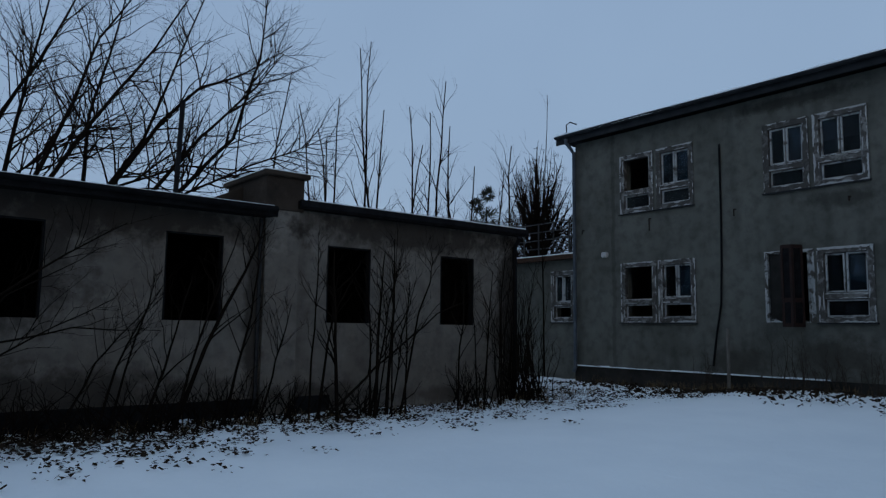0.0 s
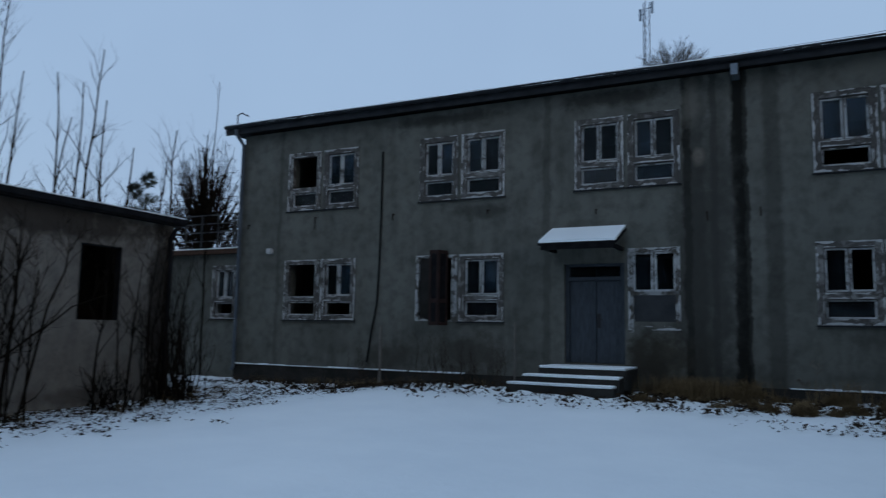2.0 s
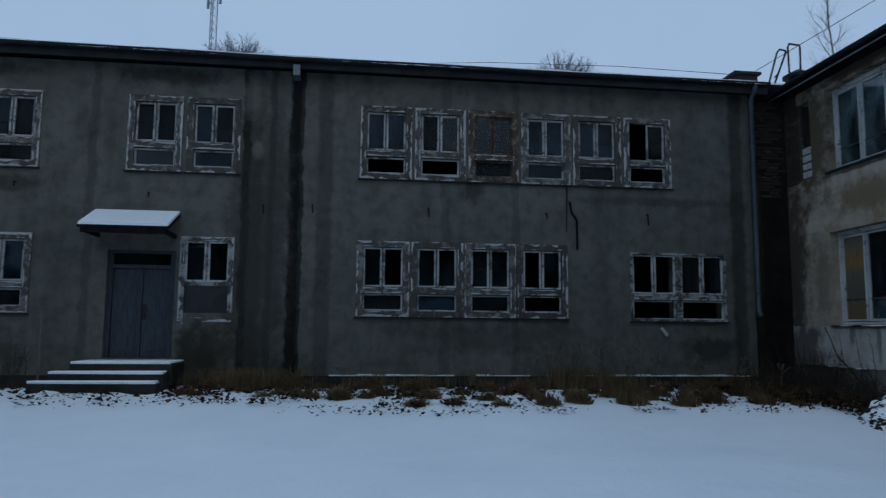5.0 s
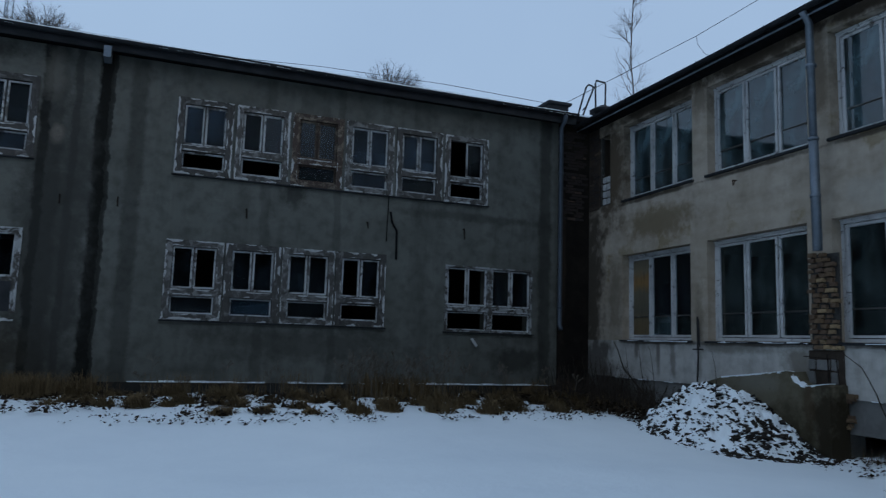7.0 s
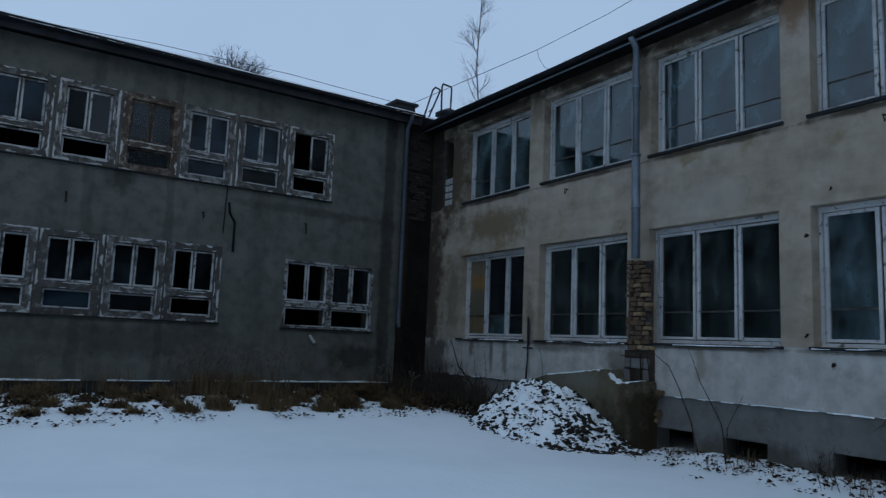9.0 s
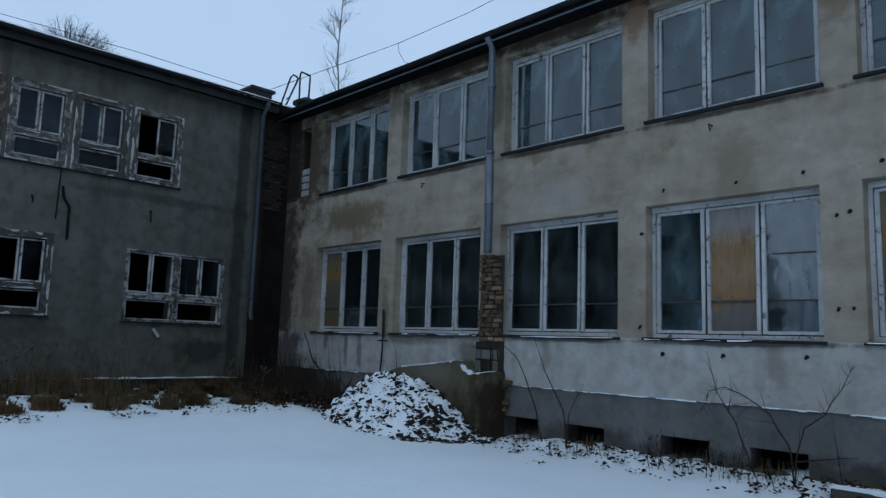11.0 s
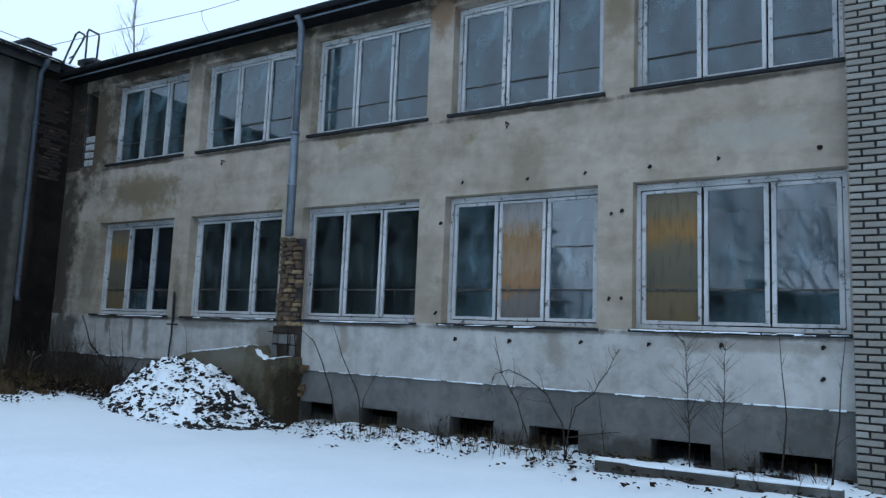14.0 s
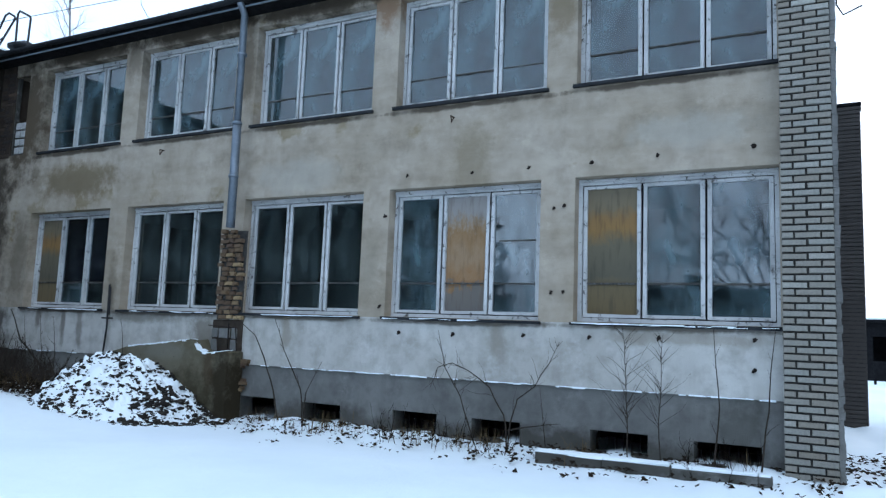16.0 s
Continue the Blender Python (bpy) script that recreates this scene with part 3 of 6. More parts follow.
def flake_strip(bm, level, at, way, lo, hi, wide, keep, y, rng):
    """A ragged run of old paint clinging to an edge: from `at` inwards, its width wandering to nothing and back."""
    seed = rng.uniform(0, 500)
    q, last = lo, None
    while q < hi:
        e = min(hi, q + rng.uniform(0.02, 0.05))
        k = noise.noise(Vector((q * 3.1, seed, 0))) + 0.55 * noise.noise(Vector((q * 11.0, seed, 3)))
        w = wide * min(1.0, max(0.0, k * 1.3 + keep))
        if w > 0.007:
            o = at + way * rng.uniform(-0.002, 0.006)
            w0 = last if last else w * 0.4
            v = []
            for p, ww in ((q, w0), (e, w)):
                for edge in (o, o + way * ww):
                    for d in (y, y + 0.006):
                        v.append(bm.verts.new((p, d, edge) if level else (edge, d, p)))
            for f in ((0, 1, 3, 2), (4, 6, 7, 5), (0, 4, 5, 1), (2, 3, 7, 6), (0, 2, 6, 4), (1, 5, 7, 3)):
                bm.faces.new([v[i] for i in f])
            last = w
        else:
            last = None
        q = e


def casing_flakes(win, u0, u1, z0, z1, c, material, wear=0.0):
    """Old paint left on the outer and inner arrises of a window casing."""
    rng = random.Random(int(u0 * 1000) + int(z0 * 77))
    bm = bmesh.new()
    worn = rng.uniform(-0.12, 0.12) - wear
    for level, at, way, lo, hi in ((False, u0 + 0.004, 1, z0, z1), (False, u1 - 0.004, -1, z0, z1), (True, z1 - 0.004, -1, u0, u1), (True, z0 + 0.004, 1, u0, u1)):
        flake_strip(bm, level, at, way, lo + 0.01, hi - 0.01, 0.055, 0.33 + worn + rng.uniform(-0.12, 0.12), -0.034, rng)
        flake_strip(bm, level, at + way * (c - 0.02), -way, lo + c, hi - c, 0.035, 0.1 + worn, -0.034, rng)
    tagged(part("paint_edge", bm, material, win, "flakes of old white paint"), kind="stuff")


def school_window(house, u0, u1, z0, z1, paint, left="dark", right="dark", low="dark", casing=0.145):
    """Two tall casements over one hopper sash, in a wide flaking casing. Each light: glass kind, 'gone' (no sash) or 'hole' (no glass)."""
    c = casing
    h = z1 - z0
    za, zb = z0 + h * 0.305, z0 + h * 0.392
    zl = z0 + max(0.03, c - 0.02)
    um = (u0 + u1) / 2 - (0.012 if c > 0.1 else 0)
    top = z1 - c + 0.01
    gaps = [(u0 + c, u1 - c, zl, za), (u0 + c, u1 - c, zb, top)]
    bm = uneven(wall_mesh(u0, u1, z0, z1, 0.13, gaps), 0.007, -0.025)
    rusty = paint is RUST_PAINT
    win = part("window", bm, paint, house, "flaking painted wooden school window with two casements and a hopper")
    if c > 0.1:
        casing_flakes(win, u0, u1, z0, z1, c, PAINT_EDGE, 0.22 if paint is BARE_PAINT else 0.3 if rusty else 0.0)
    kinds = {"dark": GLASS_DARK, "clear": GLASS_CLEAR, "curtain": GLASS_CURTAIN}
    lights = ((u0 + c, um - 0.008, zb, top, left), (um + 0.008, u1 - c, zb, top, right), (u0 + c, u1 - c, zl, za, low))
    for a, b, e, f, state in lights:
        if state == "gone":
            continue
        part("sash", sash(a + 0.012, b - 0.006, e + 0.01, f - 0.012, 0.03, 0.034 if f - e > 0.5 else 0.027), RUST_PAINT if rusty else SASH_PAINT, win)
        if state != "hole":
            pane(win, a + 0.038, b - 0.038, e + 0.034, f - 0.034, 0.065, kinds[state])
    if left != "gone" and right != "gone":
        part("mullion", boxes((um - 0.02, um + 0.02, 0.082, 0.12, zb, top)), paint, win)
    # chipped mouldings above and below the transom
    rng = random.Random(int(u0 * 991))
    for z, way in ((zb - 0.012, -1), (za + 0.012, 1)):
        bm = bmesh.new()
        flake_strip(bm, True, z, way, u0 + c, u1 - c, 0.035, 0.32, -0.036, rng)
        tagged(part("transom_strip", bm, PAINT_EDGE, win), kind="stuff")
    part("sill", boxes((u0 - 0.03, u1 + 0.03, -0.07, 0.06, z0 - 0.03, z0 - 0.006), jit=0.005), DULL_ZINC, win, "thin bent sheet-metal sill")
    return win


def rooms(house, material, *items):
    """Inner walls and floors, one part each."""
    for it in items:
        level = it[5] - it[4] < 0.5
        part("floor_slab" if level else "inner_wall", boxes(it), material, house)


def grey_building():
    house = thing("school_building", M_GREY, "abandoned two-storey school with stained dark grey render", "building")
    zu, zl = (4.83, 6.5), (1.77, 3.44)
    ups = [(-13.33, -12.2), (-12.1, -10.95), (-9.04, -7.95), (-7.85, -6.67), (-4.91, -3.77), (-3.68, -2.54)]
    ups += [(0.06 + 1.222 * i, 1.22 + 1.222 * i) for i in range(6)]
    lows = [(-13.34, -12.15), (-12.09, -10.95), (-9.1, -7.93), (-7.87, -6.68), (-3.7, -2.58)]
    lows += [(0.03 + 1.2 * i, 1.2 + 1.2 * i) for i in range(4)] + [(6.28, 7.43), (7.45, 8.6)]
    doorway = (-5.17, -3.78, 0.86, 3.12)
    holes = [(*u, *zu) for u in ups] + [(*u, *zl) for u in lows[:-2]] + [(*u, 1.74, 3.32) for u in lows[-2:]] + [doorway]
    inset = 0.04
    holes = [(a + inset, b - inset, c + inset, d - inset) for a, b, c, d in holes[:-1]] + [doorway]
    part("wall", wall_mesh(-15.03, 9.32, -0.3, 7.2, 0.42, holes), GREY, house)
    part("side_wall", boxes((-15.03, -14.61, 0.42, 9, -0.3, 7.2)), GREY, house)
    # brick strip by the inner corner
    part("corner_wall", wall_mesh(9.32, 10.6, -0.3, 7.2, 0.3, []), DARK_CORNER, house, "near-black bare brickwork in the inner corner")
    part("plinth", boxes((-15.05, -5.9, -0.05, -0.002, -0.3, 0.5), (-3.3, 9.3, -0.05, -0.002, -0.3, 0.5), jit=0.004), STONE_STEP, house, "dark concrete plinth")
    bm = bmesh.new()
    for a, b in ((-15.0, -9.3), (-9.2, -7.4), (-0.5, 2.4), (2.7, 4.1), (4.3, 9.2)):
        for k in range(int((b - a) / 0.3)):
            u = a + 0.3 * k
            box(bm, u, u + 0.3, -0.075 - random.uniform(0, 0.02), -0.003, 0.5, 0.515 + random.uniform(0.0, 0.025))
    tagged(part("ledge_snow", bm, SNOW, house, "thin snow lying on the plinth ledge"), kind="stuff")
    # floors and rear walls in near-black, so that the rooms are dim and closed
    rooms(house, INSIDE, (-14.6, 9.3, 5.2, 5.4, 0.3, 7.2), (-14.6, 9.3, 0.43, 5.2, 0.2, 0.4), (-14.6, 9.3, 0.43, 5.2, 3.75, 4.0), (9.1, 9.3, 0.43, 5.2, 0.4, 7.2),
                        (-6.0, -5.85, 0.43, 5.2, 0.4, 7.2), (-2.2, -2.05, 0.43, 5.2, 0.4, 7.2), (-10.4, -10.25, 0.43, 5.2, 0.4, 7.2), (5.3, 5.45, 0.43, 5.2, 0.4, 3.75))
    # roof with eaves, gutter and snow
    part("roof", boxes((-15.45, 10.9, -0.36, 9.2, 7.2, 7.36)), TAR, house, "flat tar-paper roof")
    part("fascia", boxes((-15.45, 9.6, -0.40, -0.362, 7.1, 7.36), jit=0.004), DULL_ZINC, house, "dark sheet fascia under the roof edge")
    part("gutter", gutter_mesh(-15.4, 9.6, -0.48, 7.34, 0.075), DULL_ZINC, house, "dark sheet gutter along the eaves")
    bm = bmesh.new()
    us = np.linspace(-15.42, 10.5, 120)
    for a, b in zip(us, us[1:]):
        h = 0.395 + 0.02 * noise.noise(Vector((a, 0, 5)))
        box(bm, a, b, -0.355, 9.0, 7.362, 7.0 + h)
    part("roof_snow", bm, SNOW, house, "thin snow on the roof")
    bm = bmesh.new()
    us = np.linspace(-15.38, 9.5, 160)
    for a, b in zip(us, us[1:]):
        k = noise.noise(Vector((a * 1.3, 2, 9)))
        if k > -0.35:
            box(bm, a, b, -0.54, -0.41, 7.3, 7.365 + 0.025 * k, 0.003)
    tagged(part("gutter_snow", bm, SNOW, house, "thin line of snow lying in the gutter"), kind="stuff")
    # windows
    paints = [WHITE_PAINT, BARE_PAINT, BARE_PAINT, WHITE_PAINT, WHITE_PAINT, BARE_PAINT, BARE_PAINT, WHITE_PAINT, RUST_PAINT, WHITE_PAINT, BARE_PAINT, WHITE_PAINT]
    states = [("gone", "gone", "clear"), ("curtain", "curtain", "clear"), ("dark", "curtain", "dark"), ("curtain", "dark", "dark"), ("dark", "dark", "clear"), ("curtain", "dark", "curtain"),
              ("curtain", "curtain", "hole"), ("dark", "clear", "hole"), ("clear", "clear", "dark"), ("curtain", "curtain", "curtain"), ("curtain", "curtain", "dark"), ("gone", "dark", "hole")]
    for (a, b), p, s in zip(ups, paints, states):
        school_window(house, a, b, *zu, p, *s)
    paints = [WHITE_PAINT, WHITE_PAINT, None, WHITE_PAINT, None, WHITE_PAINT, BARE_PAINT, WHITE_PAINT, BARE_PAINT, OLD_PAINT, OLD_PAINT]
    states = [("gone", "gone", "hole"), ("dark", "curtain", "hole"), None, ("dark", "curtain", "clear"), None, ("dark", "hole", "clear"), ("dark", "dark", "curtain"), ("dark", "dark", "clear"),
              ("hole", "dark", "hole"), ("hole", "hole", "hole"), ("clear", "dark", "hole")]
    for (a, b), p, s in zip(lows, paints, states):
        if p:
            span = (1.74, 3.32) if p is OLD_PAINT else zl
            school_window(house, a, b, *span, p, *s, casing=0.055 if p is OLD_PAINT else 0.145)
    # the gaping window with its casement swung out
    a, b = lows[2]
    z0, z1 = zl
    bm = boxes((a, a + 0.08, -0.02, 0.1, z0, z1), (b - 0.16, b, -0.02, 0.1, z0, z1), (a + 0.08, b - 0.16, 0.02, 0.1, z1 - 0.07, z1), jit=0.008)
    win = part("window", bm, OLD_PAINT, house, "gaping window whose casement hangs open")
    casing_flakes(win, a, b, z0, z1, 0.1, PAINT_EDGE)
    # two hinged leaves folded out from the frame
    for at, wide in ((pose(a + 0.6, -0.42, 0, 0, 0, -8), 0.28), (pose(a + 0.88, -0.46, 0, 0, 0, 72), 0.33)):
        lo, hi = z0 - 0.1, z1 + 0.08
        leaf = part("open_casement", uneven(wall_mesh(0, wide, lo, hi, 0.045, [(0.06, wide - 0.06, lo + 0.08, lo + 0.55), (0.06, wide - 0.06, lo + 0.65, hi - 0.08)]), 0.004), BROWN_WOOD, win, "brown wooden casement standing open")
        leaf.matrix_local = at
        part("panel", boxes((0.055, wide - 0.055, 0.015, 0.035, lo + 0.07, hi - 0.07)), TAR, leaf)
    part("blocked_panel", boxes((a + 0.08, a + 0.5, 0.05, 0.09, z0 + 0.02, z1 - 0.03)), STONE_STEP, win)
    # single window beside the door, lower half boarded
    a, b = lows[4]
    bm = boxes((a, a + 0.11, -0.02, 0.1, z0 - 0.2, z1), (b - 0.1, b, -0.02, 0.1, z0, z1), (a + 0.11, b - 0.1, -0.02, 0.1, z1 - 0.1, z1), (a + 0.11, b - 0.1, 0.02, 0.1, z0 + 0.62, z0 + 0.7), ((a + b) / 2 - 0.05, (a + b) / 2 + 0.05, 0.02, 0.1, z0 + 0.7, z1 - 0.1), jit=0.007)
    win = part("window", bm, OLD_PAINT, house, "flaking window with a boarded lower half")
    casing_flakes(win, a, b, z0 - 0.15, z1, 0.11, PAINT_EDGE)
    for p0, p1 in ((a + 0.11, (a + b) / 2 - 0.02), ((a + b) / 2 + 0.02, b - 0.1)):
        part("sash", sash(p0, p1, z0 + 0.7, z1 - 0.1, 0.0, 0.04), SASH_PAINT, win)
    pane(win, a + 0.11, (a + b) / 2 - 0.05, z0 + 0.7, z1 - 0.1, 0.06, GLASS_DARK)
    pane(win, (a + b) / 2 + 0.05, b - 0.1, z0 + 0.7, z1 - 0.1, 0.06, GLASS_DARK)
    part("board", boxes((a + 0.11, b - 0.1, 0.03, 0.06, z0, z0 + 0.62)), BOARD_DARK, win)
    # double door with transom
    a, b, z0, z1 = doorway
    bm = boxes((a, a + 0.09, 0.1, 0.24, z0, z1), (b - 0.12, b, 0.1, 0.24, z0, z1), (a + 0.09, b - 0.12, 0.1, 0.24, 2.74, 2.82), (a + 0.09, b - 0.12, 0.1, 0.24, z1 - 0.06, z1))
    door = part("door", bm, DOOR_PAINT, house, "worn blue-grey double door under a dark transom")
    um = a + 0.09 + 0.62
    for p0, p1 in ((a + 0.1, um - 0.01), (um + 0.01, b - 0.13)):
        leaf = boxes((p0, p1, 0.15, 0.2, z0 + 0.01, 2.73))
        for q in range(3):
            h0 = z0 + 0.14 + q * 0.58
            box(leaf, p0 + 0.1, p1 - 0.1, 0.138, 0.15, h0, h0 + 0.46)
        part("door_leaf", leaf, DOOR_PAINT, door)
    bm = bmesh.new()
    tube(bm, [(um + 0.06, 0.15, 1.85), (um + 0.06, 0.09, 1.85), (um + 0.17, 0.09, 1.84)], 0.012, 6)
    box(bm, um + 0.02, um + 0.1, 0.135, 0.149, 1.66, 1.98)
    part("door_handle", bm, IRON, door)
    pane(door, a + 0.1, b - 0.13, 2.83, z1 - 0.07, 0.16, GLASS_DARK)
    # canopy over the door: sloping slab with snow
    bm = bmesh.new()

    def slope(bm, u0, u1, thick, off):
        v = []
        for u in (u0, u1):
            for y, z in ((-0.02, 3.93), (-0.98, 3.52)):
                for k in (0, thick):
                    v.append(bm.verts.new((u, y, z + off + k)))
        for f in ((0, 1, 3, 2), (4, 6, 7, 5), (0, 4, 5, 1), (2, 3, 7, 6), (0, 2, 6, 4), (1, 5, 7, 3)):
            bm.faces.new([v[i] for i in f])
    slope(bm, -5.48, -3.72, 0.06, -0.07)
    box(bm, -5.42, -3.78, -0.96, -0.9, 3.36, 3.46)
    box(bm, -5.42, -5.34, -0.9, -0.02, 3.38, 3.46)
    box(bm, -3.86, -3.78, -0.9, -0.02, 3.38, 3.46)
    canopy = part("canopy", bm, TAR, house, "small sloping door canopy with snow on it")
    bm = bmesh.new()
    slope(bm, -5.46, -3.74, 0.05, -0.007)
    part("snow_cap", bm, SNOW, canopy, "layer of snow on the canopy")
    # downpipes
    def downpipe(u, z_top, z_low, r, material, out=-0.12):
        bm = bmesh.new()
        tube(bm, [(u, -0.48, 7.3), (u, -0.46, 7.18), (u, out, z_top), (u, out, z_low), (u, out - 0.08, z_low - 0.12)], r, 10)
        for z in np.arange(z_low + 0.4, z_top, 1.7):
            tube(bm, [(u, out, z), (u, out, z + 0.05)], r + 0.012, 10)
        smooth(part("downpipe", bm, material, house, "sheet-metal rain downpipe"))
    downpipe(-14.98, 6.9, 0.45, 0.055, OLD_ZINC)
    downpipe(9.24, 7.0, 2.0, 0.056, OLD_ZINC, -0.27)
    bm = boxes((-1.42, -1.28, -0.5, -0.1, 6.95, 7.19))
    part("gutter_outlet", bm, ZINC, house)
    # cables, brackets and lamp on the face
    bm = bmesh.new()
    tube(bm, [(-10.18, -0.03, 6.26), (-10.18, -0.03, 4.6), (-10.2, -0.035, 3.2), (-10.24, -0.04, 2.2), (-10.38, -0.04, 1.5), (-10.5, -0.04, 0.7)], 0.026, 7)
    part("lightning_strip", bm, TAR, house, "loose dark conductor hanging down the render")
    bm = bmesh.new()
    tube(bm, [(4.86, -0.02, 4.45), (4.9, -0.03, 4.2), (5.02, -0.03, 4.02), (5.03, -0.02, 3.35)], 0.026, 6)
    tube(bm, [(4.8, -0.02, 4.8), (4.78, -0.02, 3.75)], 0.013, 5)
    part("cable", bm, TAR, house, "black cable ends hanging on the render")
    for u, z in ((-12.3, 4.6), (-9.8, 4.55), (-7.1, 4.5), (-4.4, 4.35), (-2.0, 4.15), (-0.95, 4.2), (1.6, 4.2), (4.3, 4.15), (6.7, 4.2), (-14.7, 4.5)):
        bm = bmesh.new()
        tube(bm, [(u, 0.01, z), (u, -0.09, z), (u + 0.01, -0.1, z - random.uniform(0.1, 0.34))], 0.018, 5)
        part("bracket", bm, DARK_RUST, house, "black rusty iron wall bracket")
    bm = boxes((-13.96, -13.79, -0.14, 0.01, 3.64, 3.79))
    bevelled(bm, 0.02, 2)
    part("wall_lamp", bm, TAN_PAINT, house, "small pale wall lamp")
    bm = bmesh.new()
    tube(bm, [(-15.1, -0.3, 7.5), (-15.1, -0.32, 7.78), (-14.95, -0.32, 7.84), (-14.7, -0.3, 7.72)], 0.02, 6)
    part("roof_hook", bm, IRON, house)
    bm = boxes((9.55, 10.15, 0.9, 1.5, 7.5, 8.06), (9.48, 10.22, 0.83, 1.57, 8.06, 8.14))
    bevelled(bm, 0.012)
    part("chimney", bm, DULL_ZINC, house, "low dark roof chimney")
    # the roof edge climbs a little towards the free gable
    for ob in house.children:
        if ob.name.split(".")[0] in ("roof", "fascia", "gutter", "roof_snow", "gutter_snow"):
            for v in ob.data.vertices:
                v.co.z += 0.0055 * max(0.0, -v.co.x)
    bm = boxes((7.0, 7.06, -0.09, -0.03, 1.4, 1.62))
    part("loose_slat", bm, PAINT_EDGE, house, "broken white slat hanging under the window").matrix_local = pose(7.05, 0, 0) @ pose(0, -0.04, 1.52, 0, -38, 0) @ pose(-7.05, 0.04, -1.52)
    return house


grey = grey_building()


# ---------------------------------------------------------------- door steps
def door_steps():
    st = thing("door_steps", pose(0, D, 0), "three broad concrete door steps dusted with snow", "steps")
    for u0, u1, y0, z in ((-5.9, -3.62, -1.75, 0.44), (-5.66, -3.57, -1.42, 0.61), (-5.4, -3.5, -1.1, 0.78)):
        bm = boxes((u0, u1, y0, -0.055, z - 0.4, z))
        bevelled(bm, 0.012)
        step = part("step", bm, STONE_STEP, st)
        part("snow_layer", bevelled(boxes((u0 + 0.01, u1 - 0.02, y0 - 0.008, -0.06 if z > 0.7 else y0 + 0.33, z - 0.002, z + 0.05), jit=0.012), 0.014), SNOW, step)


door_steps()


# ---------------------------------------------------------------- low connecting wing behind the pale building
def link_building():
    m = pose(0, D + 0.25, 0)
    house = thing("link_building", m, "low flat-roofed link wing with grey render", "building")
    hole = (-16.3, -15.32, 1.78, 3.38)
    part("wall", wall_mesh(-19.5, -15.06, -0.3, 3.72, 0.4, [(hole[0] + 0.04, hole[1] - 0.04, hole[2] + 0.04, hole[3] - 0.04)]), GREY, house)
    school_window(house, *hole, WHITE_PAINT, "dark", "clear", "hole")
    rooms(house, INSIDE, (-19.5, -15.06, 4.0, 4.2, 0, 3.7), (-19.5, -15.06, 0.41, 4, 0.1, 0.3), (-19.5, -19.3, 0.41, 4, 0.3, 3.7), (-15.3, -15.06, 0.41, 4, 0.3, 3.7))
    part("roof", boxes((-19.6, -15.05, -0.25, 6, 3.72, 3.86)), RUST, house, "flat roof with a rusty edge")
    part("roof_snow", boxes((-19.55, -15.06, -0.2, 6, 3.862, 3.9)), SNOW, house)
    rail = thing("roof_railing", pose(0, D + 0.5, 3.88), "dark iron railing round the flat roof", "railing")
    for u in np.arange(-19.2, -15.0, 0.68):
        part("post", boxes((u, u + 0.04, 0, 0.04, 0, 1.15)), IRON, rail)
        part("post", boxes((u, u + 0.04, 3.0, 3.04, 0, 1.15)), IRON, rail)
    for z in (0.3, 0.58, 0.85, 1.12):
        part("bar", boxes((-19.2, -15.1, 0.045, 0.075, z, z + 0.035)), IRON, rail)
        part("bar", boxes((-19.2, -15.1, 2.96, 2.99, z, z + 0.035)), IRON, rail)


link_building()


